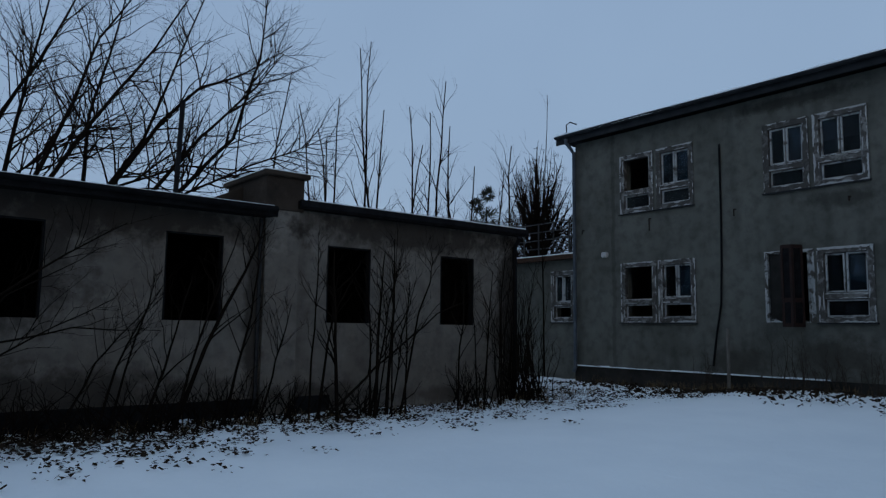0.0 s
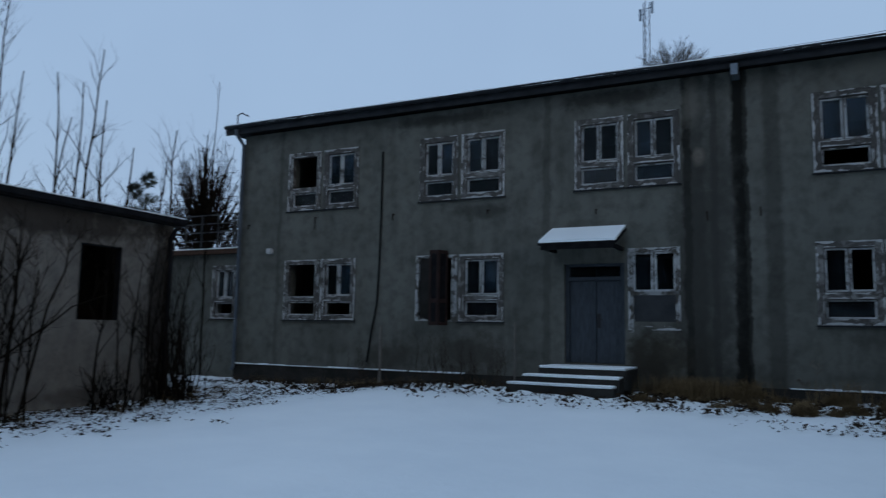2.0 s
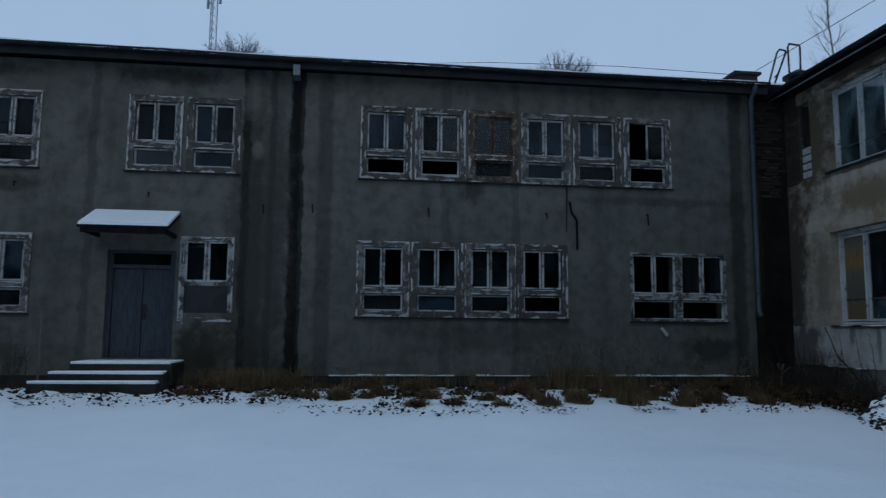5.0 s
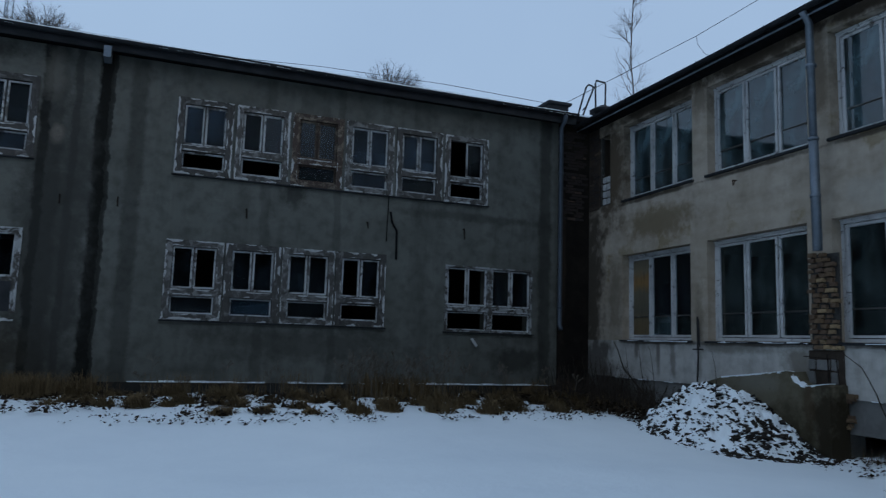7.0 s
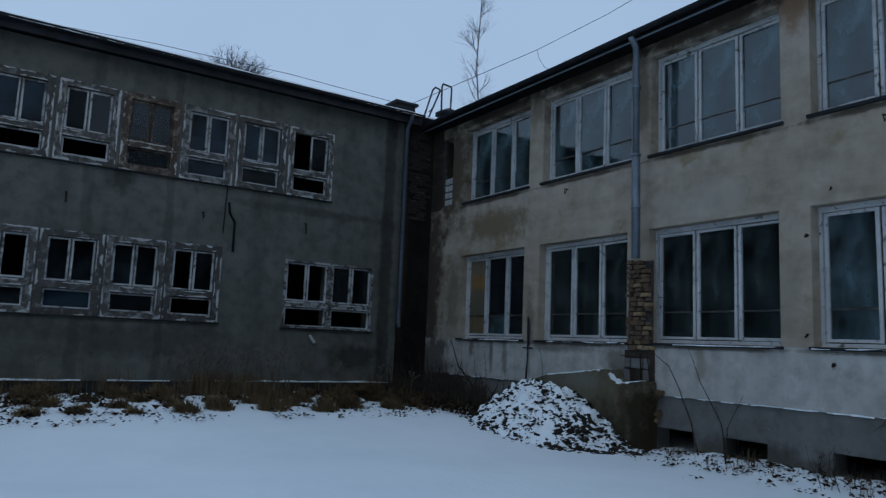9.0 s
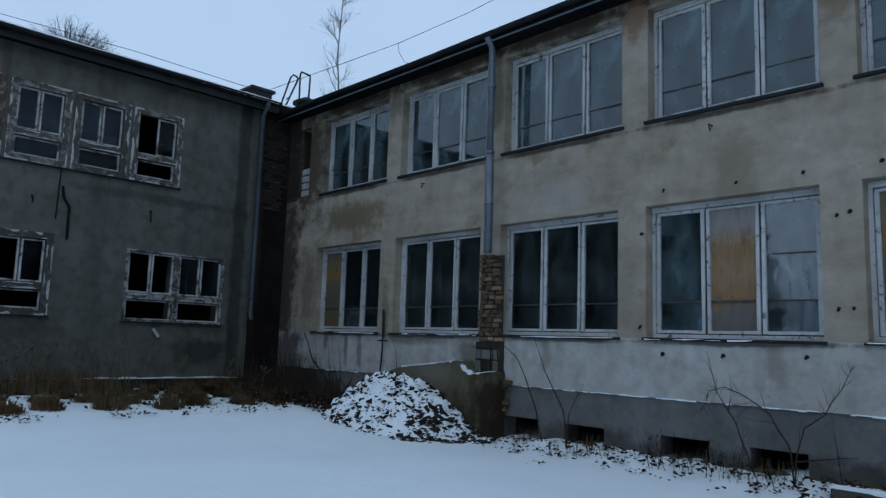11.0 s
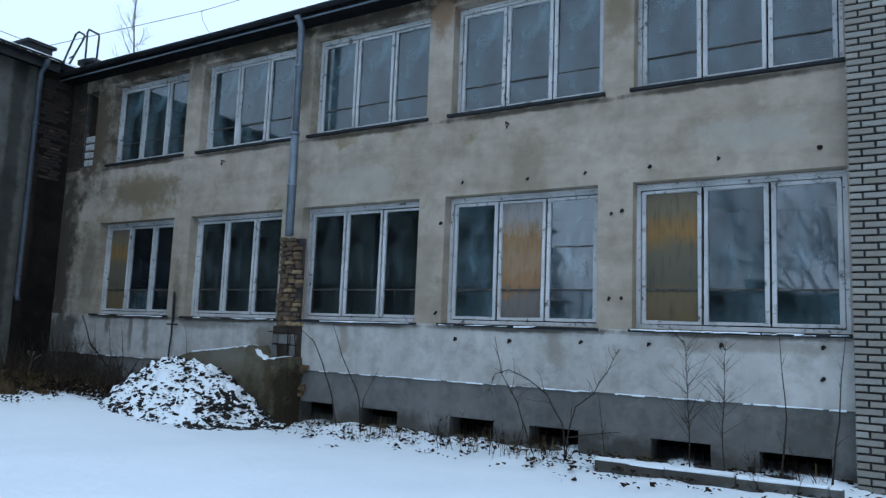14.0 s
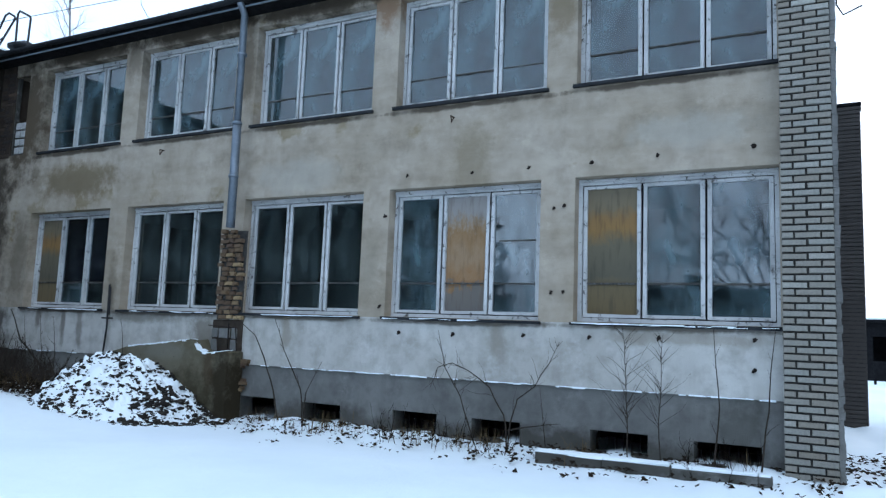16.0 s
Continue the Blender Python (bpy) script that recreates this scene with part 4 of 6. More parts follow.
# ---------------------------------------------------------------- tan building
def tan_window(house, u0, u1, z0, z1, kinds, label, ledge_snow=False):
    """A three-light window set back in its reveal, each light with a low glazing bar. kinds: three (upper, lower) glass kinds."""
    y = 0.19
    w = 0.055
    head = 0.085
    step = (u1 - u0 - 2 * w) / 3
    bm = uneven(wall_mesh(u0, u1, z0, z1, 0.1, [(u0 + w, u1 - w, z0 + w, z1 - head)]), 0.005, y)
    win = part("window", bm, TAN_PAINT, house, label)
    # posts are black: the shade of the sash gaps is in the colour
    for k in (1, 2):
        u = u0 + w + step * k
        part("mullion", boxes((u - 0.02, u + 0.02, y + 0.05, y + 0.1, z0 + w, z1 - w)), TAR, win, "black post that keeps the gap between the sashes dark")
    # drip board across the head of the frame
    part("head_board", boxes((u0 + 0.01, u1 - 0.01, y - 0.025, y - 0.002, z1 - 0.045, z1 - 0.012), jit=0.005), TAN_PAINT, win)
    zb = z0 + (z1 - z0) * 0.265
    for k, (up, low) in enumerate(kinds):
        g = 0.015
        a, b, e, f = u0 + w + step * k + g, u0 + w + step * (k + 1) - g, z0 + w + g, z1 - head - g
        s = 0.052
        frame_part = part("sash", uneven(wall_mesh(a, b, e, f, 0.05, [(a + s, b - s, e + s * 0.8, f - s * 0.8)]), 0.006, y + 0.012), TAN_PAINT, win)
        part("glazing_bar", boxes((a + s, b - s, y + 0.03, y + 0.05, zb - 0.011, zb + 0.011), jit=0.004), BARE_PAINT, frame_part)
        for z_low, z_high, kind in ((zb, f - s * 0.8, up), (e + s * 0.8, zb, low)):
            if kind in ("ochre", "peel"):
                part("board", boxes((a + s - 0.006, b - s + 0.006, y + 0.052, y + 0.066, z_low, z_high)), BOARD_OCHRE if kind == "ochre" else BOARD_PEEL, win, "weathered board in place of the glass")
            else:
                glass = pane(win, -(b - a) / 2 + s - 0.006, (b - a) / 2 - s + 0.006, z_low, z_high, 0, {"blue": GLASS_TAN, "dark": GLASS_TAN_DARK, "sky": GLASS_SKY, "clear": GLASS_CLEAR}[kind])
                # old panes sit slightly askew in their putty
                glass.matrix_local = pose((a + b) / 2, y + 0.045, 0, random.uniform(-0.1, 0.1), 0, random.uniform(-0.5, 0.5))
    # black backing strip behind the open joints, standing in for their shade
    part("rebate", wall_mesh(u0 + 0.02, u1 - 0.02, z0 + 0.02, z1 - 0.02, 0.02, [(u0 + w + 0.03, u1 - w - 0.03, z0 + w + 0.03, z1 - w - 0.03)]), TAR, win).location.y = y + 0.102
    sill = part("sill", boxes((u0 - 0.04, u1 + 0.04, -0.06, y - 0.004, z0 - 0.05, z0 - 0.01), jit=0.006), DULL_ZINC, win, "bent sheet-metal sill")
    if ledge_snow:
        bm = bmesh.new()
        u = u0
        while u < u1 - 0.1:
            n = random.uniform(0.15, 0.35)
            if random.random() < 0.9:
                box(bm, u, min(u + n, u1), -0.063, -0.03, z0 - 0.034 + random.uniform(-0.006, 0.004), z0 - 0.022 + random.uniform(0.0, 0.006), 0.004)
            u += n
        tagged(part("sill_snow", bm, SNOW, win, "thin line of snow on the sill"), kind="stuff")
    return win


def tan_building():
    house = thing("classroom_building", M_TAN, "abandoned two-storey classroom wing with stained tan render", "building")
    zu, zl = (5.0, 6.83), (1.68, 3.67)
    ups = [(1.58 + 2.985 * k, 4.1 + 2.985 * k) for k in range(5)]
    lows = [(1.52 + 2.99 * k, 4.0 + 3.0 * k) for k in range(5)]
    ups[4], lows[4] = (13.5, 16.07), (13.5, 16.07)
    slit = (0.5, 1.0, 5.0, 6.8)
    vents = [(7.62, 8.44, -0.3, 0.27), (8.99, 9.74, -0.02, 0.26), (10.7, 11.45, -0.02, 0.27), (12.02, 12.76, -0.02, 0.26), (13.75, 14.5, -0.03, 0.26), (15.06, 15.84, -0.03, 0.24)]
    END = 16.09
    upper = [(*u, *zu) for u in ups] + [(*u, *zl) for u in lows] + [slit]
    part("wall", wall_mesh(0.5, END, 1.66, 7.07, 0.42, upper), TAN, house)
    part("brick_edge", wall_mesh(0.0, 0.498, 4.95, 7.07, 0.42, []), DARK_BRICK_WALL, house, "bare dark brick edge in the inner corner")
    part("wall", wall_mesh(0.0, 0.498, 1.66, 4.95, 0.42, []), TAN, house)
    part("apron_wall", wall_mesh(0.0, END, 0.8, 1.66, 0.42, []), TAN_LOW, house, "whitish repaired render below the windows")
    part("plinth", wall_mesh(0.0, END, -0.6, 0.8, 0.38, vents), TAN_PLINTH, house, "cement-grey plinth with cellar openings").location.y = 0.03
    bm = bmesh.new()
    for a, b in ((1.2, 3.6), (8.1, 16.0)):
        u = a
        while u < b:
            n = random.uniform(0.03, 0.2)
            if random.random() < 0.7:
                box(bm, u, min(b, u + n), -0.007, 0.03, 0.794 + random.uniform(-0.012, 0.003), 0.799 + random.uniform(0, 0.01), 0.005)
            u += n
    tagged(part("ledge_snow", bm, SNOW, house, "line of snow on the plinth edge"), kind="stuff")
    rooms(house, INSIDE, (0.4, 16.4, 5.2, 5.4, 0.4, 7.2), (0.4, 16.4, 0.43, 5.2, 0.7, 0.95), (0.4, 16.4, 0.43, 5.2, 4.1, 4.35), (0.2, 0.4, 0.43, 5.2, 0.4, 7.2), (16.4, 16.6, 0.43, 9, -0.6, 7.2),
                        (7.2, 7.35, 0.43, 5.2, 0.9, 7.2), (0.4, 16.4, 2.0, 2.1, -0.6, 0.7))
    part("roof", boxes((-0.1, 16.7, -0.34, 9, 7.07, 7.19)), TAR, house, "roof edge with dark boarded eaves")
    part("fascia", boxes((-0.1, 16.7, -0.38, -0.342, 7.05, 7.2), jit=0.004), TAR, house)
    part("gutter", gutter_mesh(-0.05, 16.7, -0.45, 7.19, 0.07), DULL_ZINC, house, "dark sheet gutter along the eaves")
    part("roof_snow", boxes((-0.1, 16.7, -0.33, 9, 7.192, 7.22)), SNOW, house)
    # zinc drip edge along the fascia, and iron straps that hold the gutter
    part("drip_edge", boxes((-0.08, 16.68, -0.392, -0.381, 7.045, 7.075), jit=0.003), ZINC, house)
    for u in np.arange(0.4, 16.4, 0.9):
        bm = bmesh.new()
        tube(bm, [(u, -0.37, 7.2), (u, -0.385, 7.13), (u, -0.45, 7.108), (u, -0.51, 7.13), (u, -0.527, 7.195)], 0.008, 4)
        part("gutter_strap", bm, IRON, house)
    B, K, S, C = "blue", "dark", "sky", "clear"
    for (a, b), kinds in zip(ups, (((B, B), (B, B), (B, B)), ((B, B), (B, B), (B, B)), ((B, B), (B, B), (B, B)), ((B, B), (B, B), (B, B)), ((B, B), (B, B), (B, B)))):
        tan_window(house, a, b, *zu, kinds, "three-light painted window with dust-blue panes")
    kinds = ((("ochre", "ochre"), (C, B), (C, K)), ((K, K), (K, K), (K, K)), ((K, K), (K, K), (K, K)), ((B, B), ("peel", "peel"), (S, B)), (("ochre", "ochre"), (B, B), (S, B)))
    for (a, b), k in zip(lows, kinds):
        tan_window(house, a, b, *zl, k, "three-light painted window with dusty and boarded panes", True)
    # cross bar of a broken casement, left in one light
    part("glazing_bar", boxes((12.28, 12.92, 0.222, 0.236, 2.83, 2.848), jit=0.003), BARE_PAINT, house)
    # slit window by the corner, lower part of glass bricks
    a, b, z0, z1 = slit
    win = part("window", boxes((a, a + 0.05, 0.04, 0.12, z0, z1), (b - 0.05, b, 0.04, 0.12, z0, z1), (a + 0.05, b - 0.05, 0.04, 0.12, z0, z0 + 0.04), jit=0.004), BARE_PAINT, house, "narrow slit window partly filled with glass bricks")
    for i in range(2):
        for j in range(4):
            u, z = a + 0.07 + i * 0.185, z0 + 0.05 + j * 0.185
            part("glass_brick", bevelled(boxes((u, u + 0.15, 0.05, 0.12, z, z + 0.15)), 0.012), PAINT_EDGE, win)
    # cellar gratings
    for a, b, z0, z1 in vents[1:]:
        bm = bmesh.new()
        for u in np.arange(a + 0.06, b, 0.11):
            tube(bm, [(u, 0.26, z0), (u, 0.26, z1)], 0.006, 5)
        # bars coloured black to carry the opening's shade
        part("cellar_grate", bm, TAR, house, "thin bars coloured as black as the shaded cellar opening")
    # downpipe
    bm = bmesh.new()
    tube(bm, [(7.47, -0.44, 7.14), (7.47, -0.36, 7.04), (7.46, -0.29, 6.95), (7.45, -0.27, 4.85)], 0.062, 12)
    tube(bm, [(7.45, -0.27, 4.95), (7.45, -0.26, 3.13)], 0.075, 12)
    for z in (6.2, 4.95, 4.0):
        tube(bm, [(7.45, -0.27, z), (7.45, -0.27, z + 0.05)], 0.086, 12)
    smooth(part("downpipe", bm, ZINC, house, "broken-off galvanised downpipe"))
    # iron pegs and plug holes in the render
    for u, z in ((10.8, 3.88), (11.92, 3.85), (12.81, 3.86), (13.73, 3.87), (14.62, 3.9), (15.79, 3.92), (13.2, 3.25), (13.35, 3.28), (13.18, 2.08), (13.35, 2.08), (10.43, 3.25), (10.4, 1.84), (10.77, 1.44), (11.69, 1.45), (12.79, 1.47), (13.73, 1.48), (14.64, 1.49), (15.78, 1.52), (15.77, 1.16)):
        bm = bmesh.new()
        k = random.uniform(0.5, 0.85)
        tube(bm, [(u, 0.01, z), (u + 0.004, -0.012, z - 0.004), (u + 0.012 * random.uniform(-1, 1), -0.05, z - 0.03)], [0.042 * k, 0.03 * k, 0.012], 7)
        uneven(bm, 0.011)
        part("plug_hole", bm, DARK_RUST, house, "rusty plugged fixing hole")
    for u, z in ((5.38, 4.66), (11.57, 4.67)):
        bm = bmesh.new()
        tube(bm, [(u, 0.01, z + 0.06), (u, -0.1, z + 0.06), (u + 0.03, -0.12, z - 0.05), (u + 0.06, -0.1, z + 0.03)], 0.012, 5)
        part("bracket", bm, RUST, house, "bent iron wall hook")
    bm = bmesh.new()
    tube(bm, [(4.25, -0.05, 2.15), (4.28, -0.06, 1.3), (4.26, -0.08, 0.8)], 0.018, 6)
    tube(bm, [(4.12, -0.06, 1.5), (4.42, -0.06, 1.5)], 0.015, 6)
    tube(bm, [(4.3, -0.06, 2.1), (4.35, -0.08, 1.55)], 0.012, 6)
    part("iron_bar", bm, IRON, house, "bent iron bars fixed on the wall")
    # roof access ladder hoop and vent cowl above the inner corner
    bm = bmesh.new()
    tube(bm, [(-0.62, -0.1, 7.4), (-0.02, -0.1, 8.33), (0.1, -0.1, 8.36), (0.32, -0.1, 8.24), (0.34, -0.1, 8.17), (-0.36, -0.1, 7.4)], 0.024, 7)
    tube(bm, [(0.47, -0.1, 7.3), (0.44, -0.1, 8.28), (0.5, -0.1, 8.34), (0.9, -0.1, 8.14), (0.93, -0.1, 8.08), (0.9, -0.1, 7.2)], 0.024, 7)
    tube(bm, [(0.3, -0.1, 8.18), (0.45, -0.1, 8.2)], 0.02, 6)
    tube(bm, [(-0.2, -0.1, 7.75), (0.06, -0.1, 7.82)], 0.016, 6)
    part("roof_ladder", bm, IRON, house, "iron ladder hoops at the roof edge")
    bm = bmesh.new()
    tube(bm, [(0.5, 0.1, 7.1), (0.5, 0.1, 7.5)], 0.2, 12)
    tube(bm, [(0.5, 0.1, 7.5), (0.5, 0.1, 7.55), (0.5, 0.1, 7.7)], [0.36, 0.36, 0.06], 12)
    part("vent_cowl", bm, DULL_ZINC, house)
    return house


tan = tan_building()


# ---------------------------------------------------------------- pale low building
def pale_building():
    house = thing("low_outbuilding", M_LEFT, "derelict single-storey outbuilding with pale dirty render", "building")
    holes = [(0.5, 1.48, 1.62, 3.06), (3.22, 4.19, 1.62, 3.06), (6.2, 7.17, 1.62, 3.06), (8.91, 9.85, 1.62, 3.06)]
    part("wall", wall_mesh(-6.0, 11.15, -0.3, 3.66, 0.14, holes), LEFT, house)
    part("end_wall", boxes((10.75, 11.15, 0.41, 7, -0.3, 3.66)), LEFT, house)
    # rooms coloured black, shade in place of their own wall tone
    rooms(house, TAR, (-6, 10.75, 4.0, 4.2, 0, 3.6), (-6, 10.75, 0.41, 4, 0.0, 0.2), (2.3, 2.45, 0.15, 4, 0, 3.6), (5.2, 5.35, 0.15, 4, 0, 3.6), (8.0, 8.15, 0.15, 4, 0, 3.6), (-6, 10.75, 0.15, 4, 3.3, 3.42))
    part("plinth", boxes((-6.0, 6.3, -0.06, -0.002, -0.3, 0.3), jit=0.012), TAR, house, "blackened tarred plinth")
    # added black linings keep the lit reveals as dark as the openings
    for a, b, z0, z1 in holes:
        fr = part("window_frame", boxes((a + 0.001, a + 0.03, 0.004, 0.135, z0 + 0.001, z1 - 0.001), (b - 0.03, b - 0.001, 0.004, 0.135, z0 + 0.001, z1 - 0.001), (a + 0.031, b - 0.031, 0.004, 0.135, z1 - 0.03, z1 - 0.001), jit=0.003), TAR, house, "black lining added to darken the window reveal")
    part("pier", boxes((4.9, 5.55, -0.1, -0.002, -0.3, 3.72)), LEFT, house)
    # left roof part with deep eaves, right part higher
    part("roof", boxes((-6.0, 4.95, -0.42, 7, 3.44, 3.6)), TAR, house, "tar-paper roof with sagging eaves")
    part("roof", boxes((5.5, 11.3, -0.2, 7, 3.662, 3.8)), TAR, house, "tar-paper roof with sagging eaves")
    part("fascia", boxes((-6.0, 4.95, -0.46, -0.422, 3.42, 3.6), jit=0.004), TAR, house)
    part("fascia", boxes((5.5, 11.3, -0.24, -0.202, 3.7, 3.815), jit=0.004), TAR, house)
    part("gutter", gutter_mesh(-6.0, 4.9, -0.53, 3.56, 0.07), TAR, house)
    part("roof_snow", boxes((-6.0, 4.9, -0.4, 7, 3.602, 3.62), (5.75, 11.25, -0.19, 7, 3.802, 3.84)), SNOW, house)
    bm = boxes((4.88, 5.62, -0.12, 1.6, 3.6, 4.2), (4.8, 5.7, -0.2, 1.68, 4.2, 4.29))
    part("chimney", bevelled(bm, 0.015), DARK_BRICK_WALL, house, "squat rendered chimney block with a flat cap")
    bm = boxes((3.9, 4.88, 0.9, 1.5, 3.6, 3.95))
    for v in bm.verts:
        if v.co.x < 4 and v.co.z > 3.8:
            v.co.z = 3.66
        elif v.co.z > 3.8:
            v.co.z = 4.12
    part("chimney_slope", bm, DARK_BRICK_WALL, house)
    part("cap_snow", bevelled(boxes((4.82, 5.68, -0.18, 1.66, 4.292, 4.31)), 0.006), SNOW, house)
    bm = bmesh.new()
    tube(bm, [(11.0, -0.26, 3.6), (11.0, -0.1, 3.4), (11.0, -0.1, 0.2)], 0.05, 9)
    part("downpipe", bm, TAR, house)
    bm = bmesh.new()
    tube(bm, [(4.83, -0.05, 3.42), (4.83, -0.05, 0.2)], 0.035, 7)
    part("conduit", bm, IRON, house)
    bm = bmesh.new()
    tube(bm, [(3.66, 1.0, 3.5), (3.72, 1.0, 5.56)], 0.045, 9)
    part("flue_pipe", bm, TAR, house, "thin rusty flue pipe standing on the roof")
    part("parapet", boxes((8.8, 10.6, 2.0, 3.2, 3.8, 4.05), (8.7, 10.7, 1.9, 3.3, 4.05, 4.1)), TAR, house)
    part("parapet_snow", boxes((8.7, 10.7, 1.9, 3.3, 4.102, 4.13)), SNOW, house)


pale_building()


# ---------------------------------------------------------------- brickwork
def brick_mesh(name, w, h, d, seed):
    """One slightly uneven brick, its face at y = 0."""
    rng = random.Random(seed)
    bm = bmesh.new()
    b = 0.006
    outer = []
    def j():
        return rng.uniform(-0.003, 0.003)
    ring0 = [bm.verts.new((x + j(), y, z + j())) for x, z in ((0, 0), (w, 0), (w, h), (0, h)) for y in (d,)]
    ring1 = [bm.verts.new((x + j(), b, z + j())) for x, z in ((0, 0), (w, 0), (w, h), (0, h))]
    ring2 = [bm.verts.new((x, j(), z)) for x, z in ((b, b), (w - b, b), (w - b, h - b), (b, h - b))]
    for p, q in ((ring0, ring1), (ring1, ring2)):
        for k in range(4):
            bm.faces.new((p[k], p[(k + 1) % 4], q[(k + 1) % 4], q[k]))
    bm.faces.new(ring2)
    me = bpy.data.meshes.new(name)
    bm.to_mesh(me)
    bm.free()
    return me


def lay(me, material, parent, x, y, z, turn=0.0):
    if not me.materials:
        me.materials.append(material)
    ob = new("brick", me)
    ob.parent = parent
    ob.matrix_local = pose(x, y, z, 0, random.uniform(-0.4, 0.4), turn)
    return ob


def brick_pillar():
    out = 0.22
    core = part("brick_pillar", boxes((16.1, 16.65, -out + 0.03, 0.5, -0.6, 7.4)), MORTAR, tan, "pale lime-brick end pillar with dark joints")
    full = [brick_mesh("brick", 0.262, 0.06, 0.06, s) for s in range(6)]
    half = [brick_mesh("half_brick", 0.125, 0.06, 0.06, s + 20) for s in range(4)]
    n = 0
    for row in range(88):
        z = -0.3 + row * 0.084
        if row % 2:
            for x in (16.095, 16.383):
                lay(full[n % 6], PALE_BRICK, core, x, -out + random.uniform(-0.003, 0.004), z)
                n += 1
        else:
            lay(half[n % 4], PALE_BRICK, core, 16.095, -out, z)
            lay(full[n % 6], PALE_BRICK, core, 16.243, -out + random.uniform(-0.003, 0.004), z)
            lay(half[(n + 1) % 4], PALE_BRICK, core, 16.526, -out, z)
            n += 1
    # rendered return of the pillar with a chipped arris
    bm = bmesh.new()
    for row in range(90):
        z = -0.5 + row * 0.0885
        box(bm, 16.652, 16.70 + random.uniform(0, 0.02), -out + 0.035 + random.uniform(-0.012, 0.012), 0.45, z, z + 0.0885, 0.004)
    tagged(part("pillar_return", bm, TAN_PLINTH, tan, "chipped cement render on the return of the pillar"), kind="stuff")
    bm = bmesh.new()
    tube(bm, [(16.74, -0.1, 7.35), (16.79, -0.12, 7.28), (16.8, -0.12, 7.1), (16.74, -0.1, 7.05)], 0.014, 6)
    tube(bm, [(16.72, -0.1, 7.05), (16.74, -0.12, 6.1), (16.73, -0.12, 5.55), (16.8, -0.14, 5.4), (17.0, -0.1, 5.5)], 0.01, 5)
    part("pillar_cable", bm, IRON, tan, "loose cable hanging down the end pillar")


brick_pillar()


def bare_brick_patch():
    core = part("bare_brickwork", boxes((7.08, 7.62, -0.035, -0.002, 1.56, 3.1), jit=0.01), MORTAR, tan, "patch of bare ochre brickwork behind the broken downpipe")
    headers = [brick_mesh("clay_brick", w, h, 0.06, k + 40) for k, (w, h) in enumerate(((0.125, 0.066), (0.11, 0.06), (0.135, 0.07), (0.18, 0.064), (0.1, 0.055), (0.15, 0.06)))]
    for me in headers:
        rng = random.Random(len(me.name) + me.vertices[0].index)
        for v in me.vertices:
            v.co += Vector([rng.uniform(-0.009, 0.009) for _ in range(3)])
    z = 1.56
    while z < 3.06:
        narrow = 0.1 * smoothstep((z - 2.5) / 0.6)
        x = 7.08 + random.uniform(-0.05, 0.03)
        while x < 7.58 - narrow:
            if random.random() < 0.13:
                x += random.uniform(0.05, 0.12)
                continue
            me = random.choice(headers)
            lay(me, CLAY_BRICK, core, x, -0.075 + random.uniform(-0.035, 0.025), z + random.uniform(-0.008, 0.008), random.uniform(-5, 5))
            x += 0.16 if me in headers[:3] else 0.19
        z += 0.083
    # lower pier: cracked cement blocks on a plate painted dark as the hollow's shade
    rng = random.Random(8)
    pier = part("broken_pier", boxes((6.98, 7.66, -0.02, -0.002, 0.2, 1.54), jit=0.012), DARK_BRICK_WALL, tan, "broken dark pier with hollow joints")
    for u0, u1 in ((6.99, 7.13), (7.155, 7.4), (7.43, 7.56)):
        for z0, z1 in ((1.0, 1.2), (1.225, 1.4), (0.72, 0.97)):
            if rng.random() < 0.85:
                part("block", bevelled(boxes((u0, u1, -0.05 - rng.uniform(0, 0.02), -0.021, z0, z1), jit=0.016), 0.014), TAN_PLINTH, pier)
    for k in range(9):
        u, z = 7.62 + rng.uniform(-0.06, 0.14), rng.uniform(0.25, 0.85)
        lay(rng.choice(headers), CLAY_BRICK, pier, u, -0.06 + rng.uniform(-0.03, 0.02), z, rng.uniform(-8, 8))
    bm = bmesh.new()
    tube(bm, [(7.42, -0.1, 1.48), (7.43, -0.1, 1.05)], 0.012, 6)
    tube(bm, [(6.95, -0.1, 1.44), (7.3, -0.11, 1.42), (7.6, -0.12, 1.41)], 0.008, 6)
    tube(bm, [(7.6, -0.12, 1.41), (7.66, -0.12, 0.95), (7.7, -0.13, 0.9)], 0.009, 6)
    part("pipe_stub", bm, DARK_RUST, pier, "rusted pipe ends fixed in the broken pier")


bare_brick_patch()


def corner_bricks():
    """Bare sooty courses on both sides of the inner corner."""
    kinds = [brick_mesh("soot_brick", w, 0.066, 0.04, 80 + k) for k, w in enumerate((0.235, 0.24, 0.115, 0.23))]
    grey_side = next(ob for ob in grey.children if ob.name.startswith("corner_wall"))
    tan_side = next(ob for ob in tan.children if ob.name.startswith("brick_edge"))
    rng = random.Random(31)
    for parent, lo, hi, z0, z1 in ((grey_side, 9.35, 10.2, 4.7, 7.1), (tan_side, 0.02, 0.5, 4.98, 7.0)):
        for row in range(int((z1 - z0) / 0.078)):
            x = lo - (0.06 if row % 2 else 0.0)
            while x < hi - 0.1:
                me = kinds[rng.randrange(4)]
                w = me.vertices[1].co.x
                w = 0.125 if w < 0.2 else 0.25
                if lo <= x + 0.02 and x + w < hi + 0.03 and rng.random() < 0.88:
                    lay(me, SOOT_BRICK, parent, x, -0.012 + rng.uniform(-0.008, 0.012), z0 + row * 0.078)
                x += w


corner_bricks()


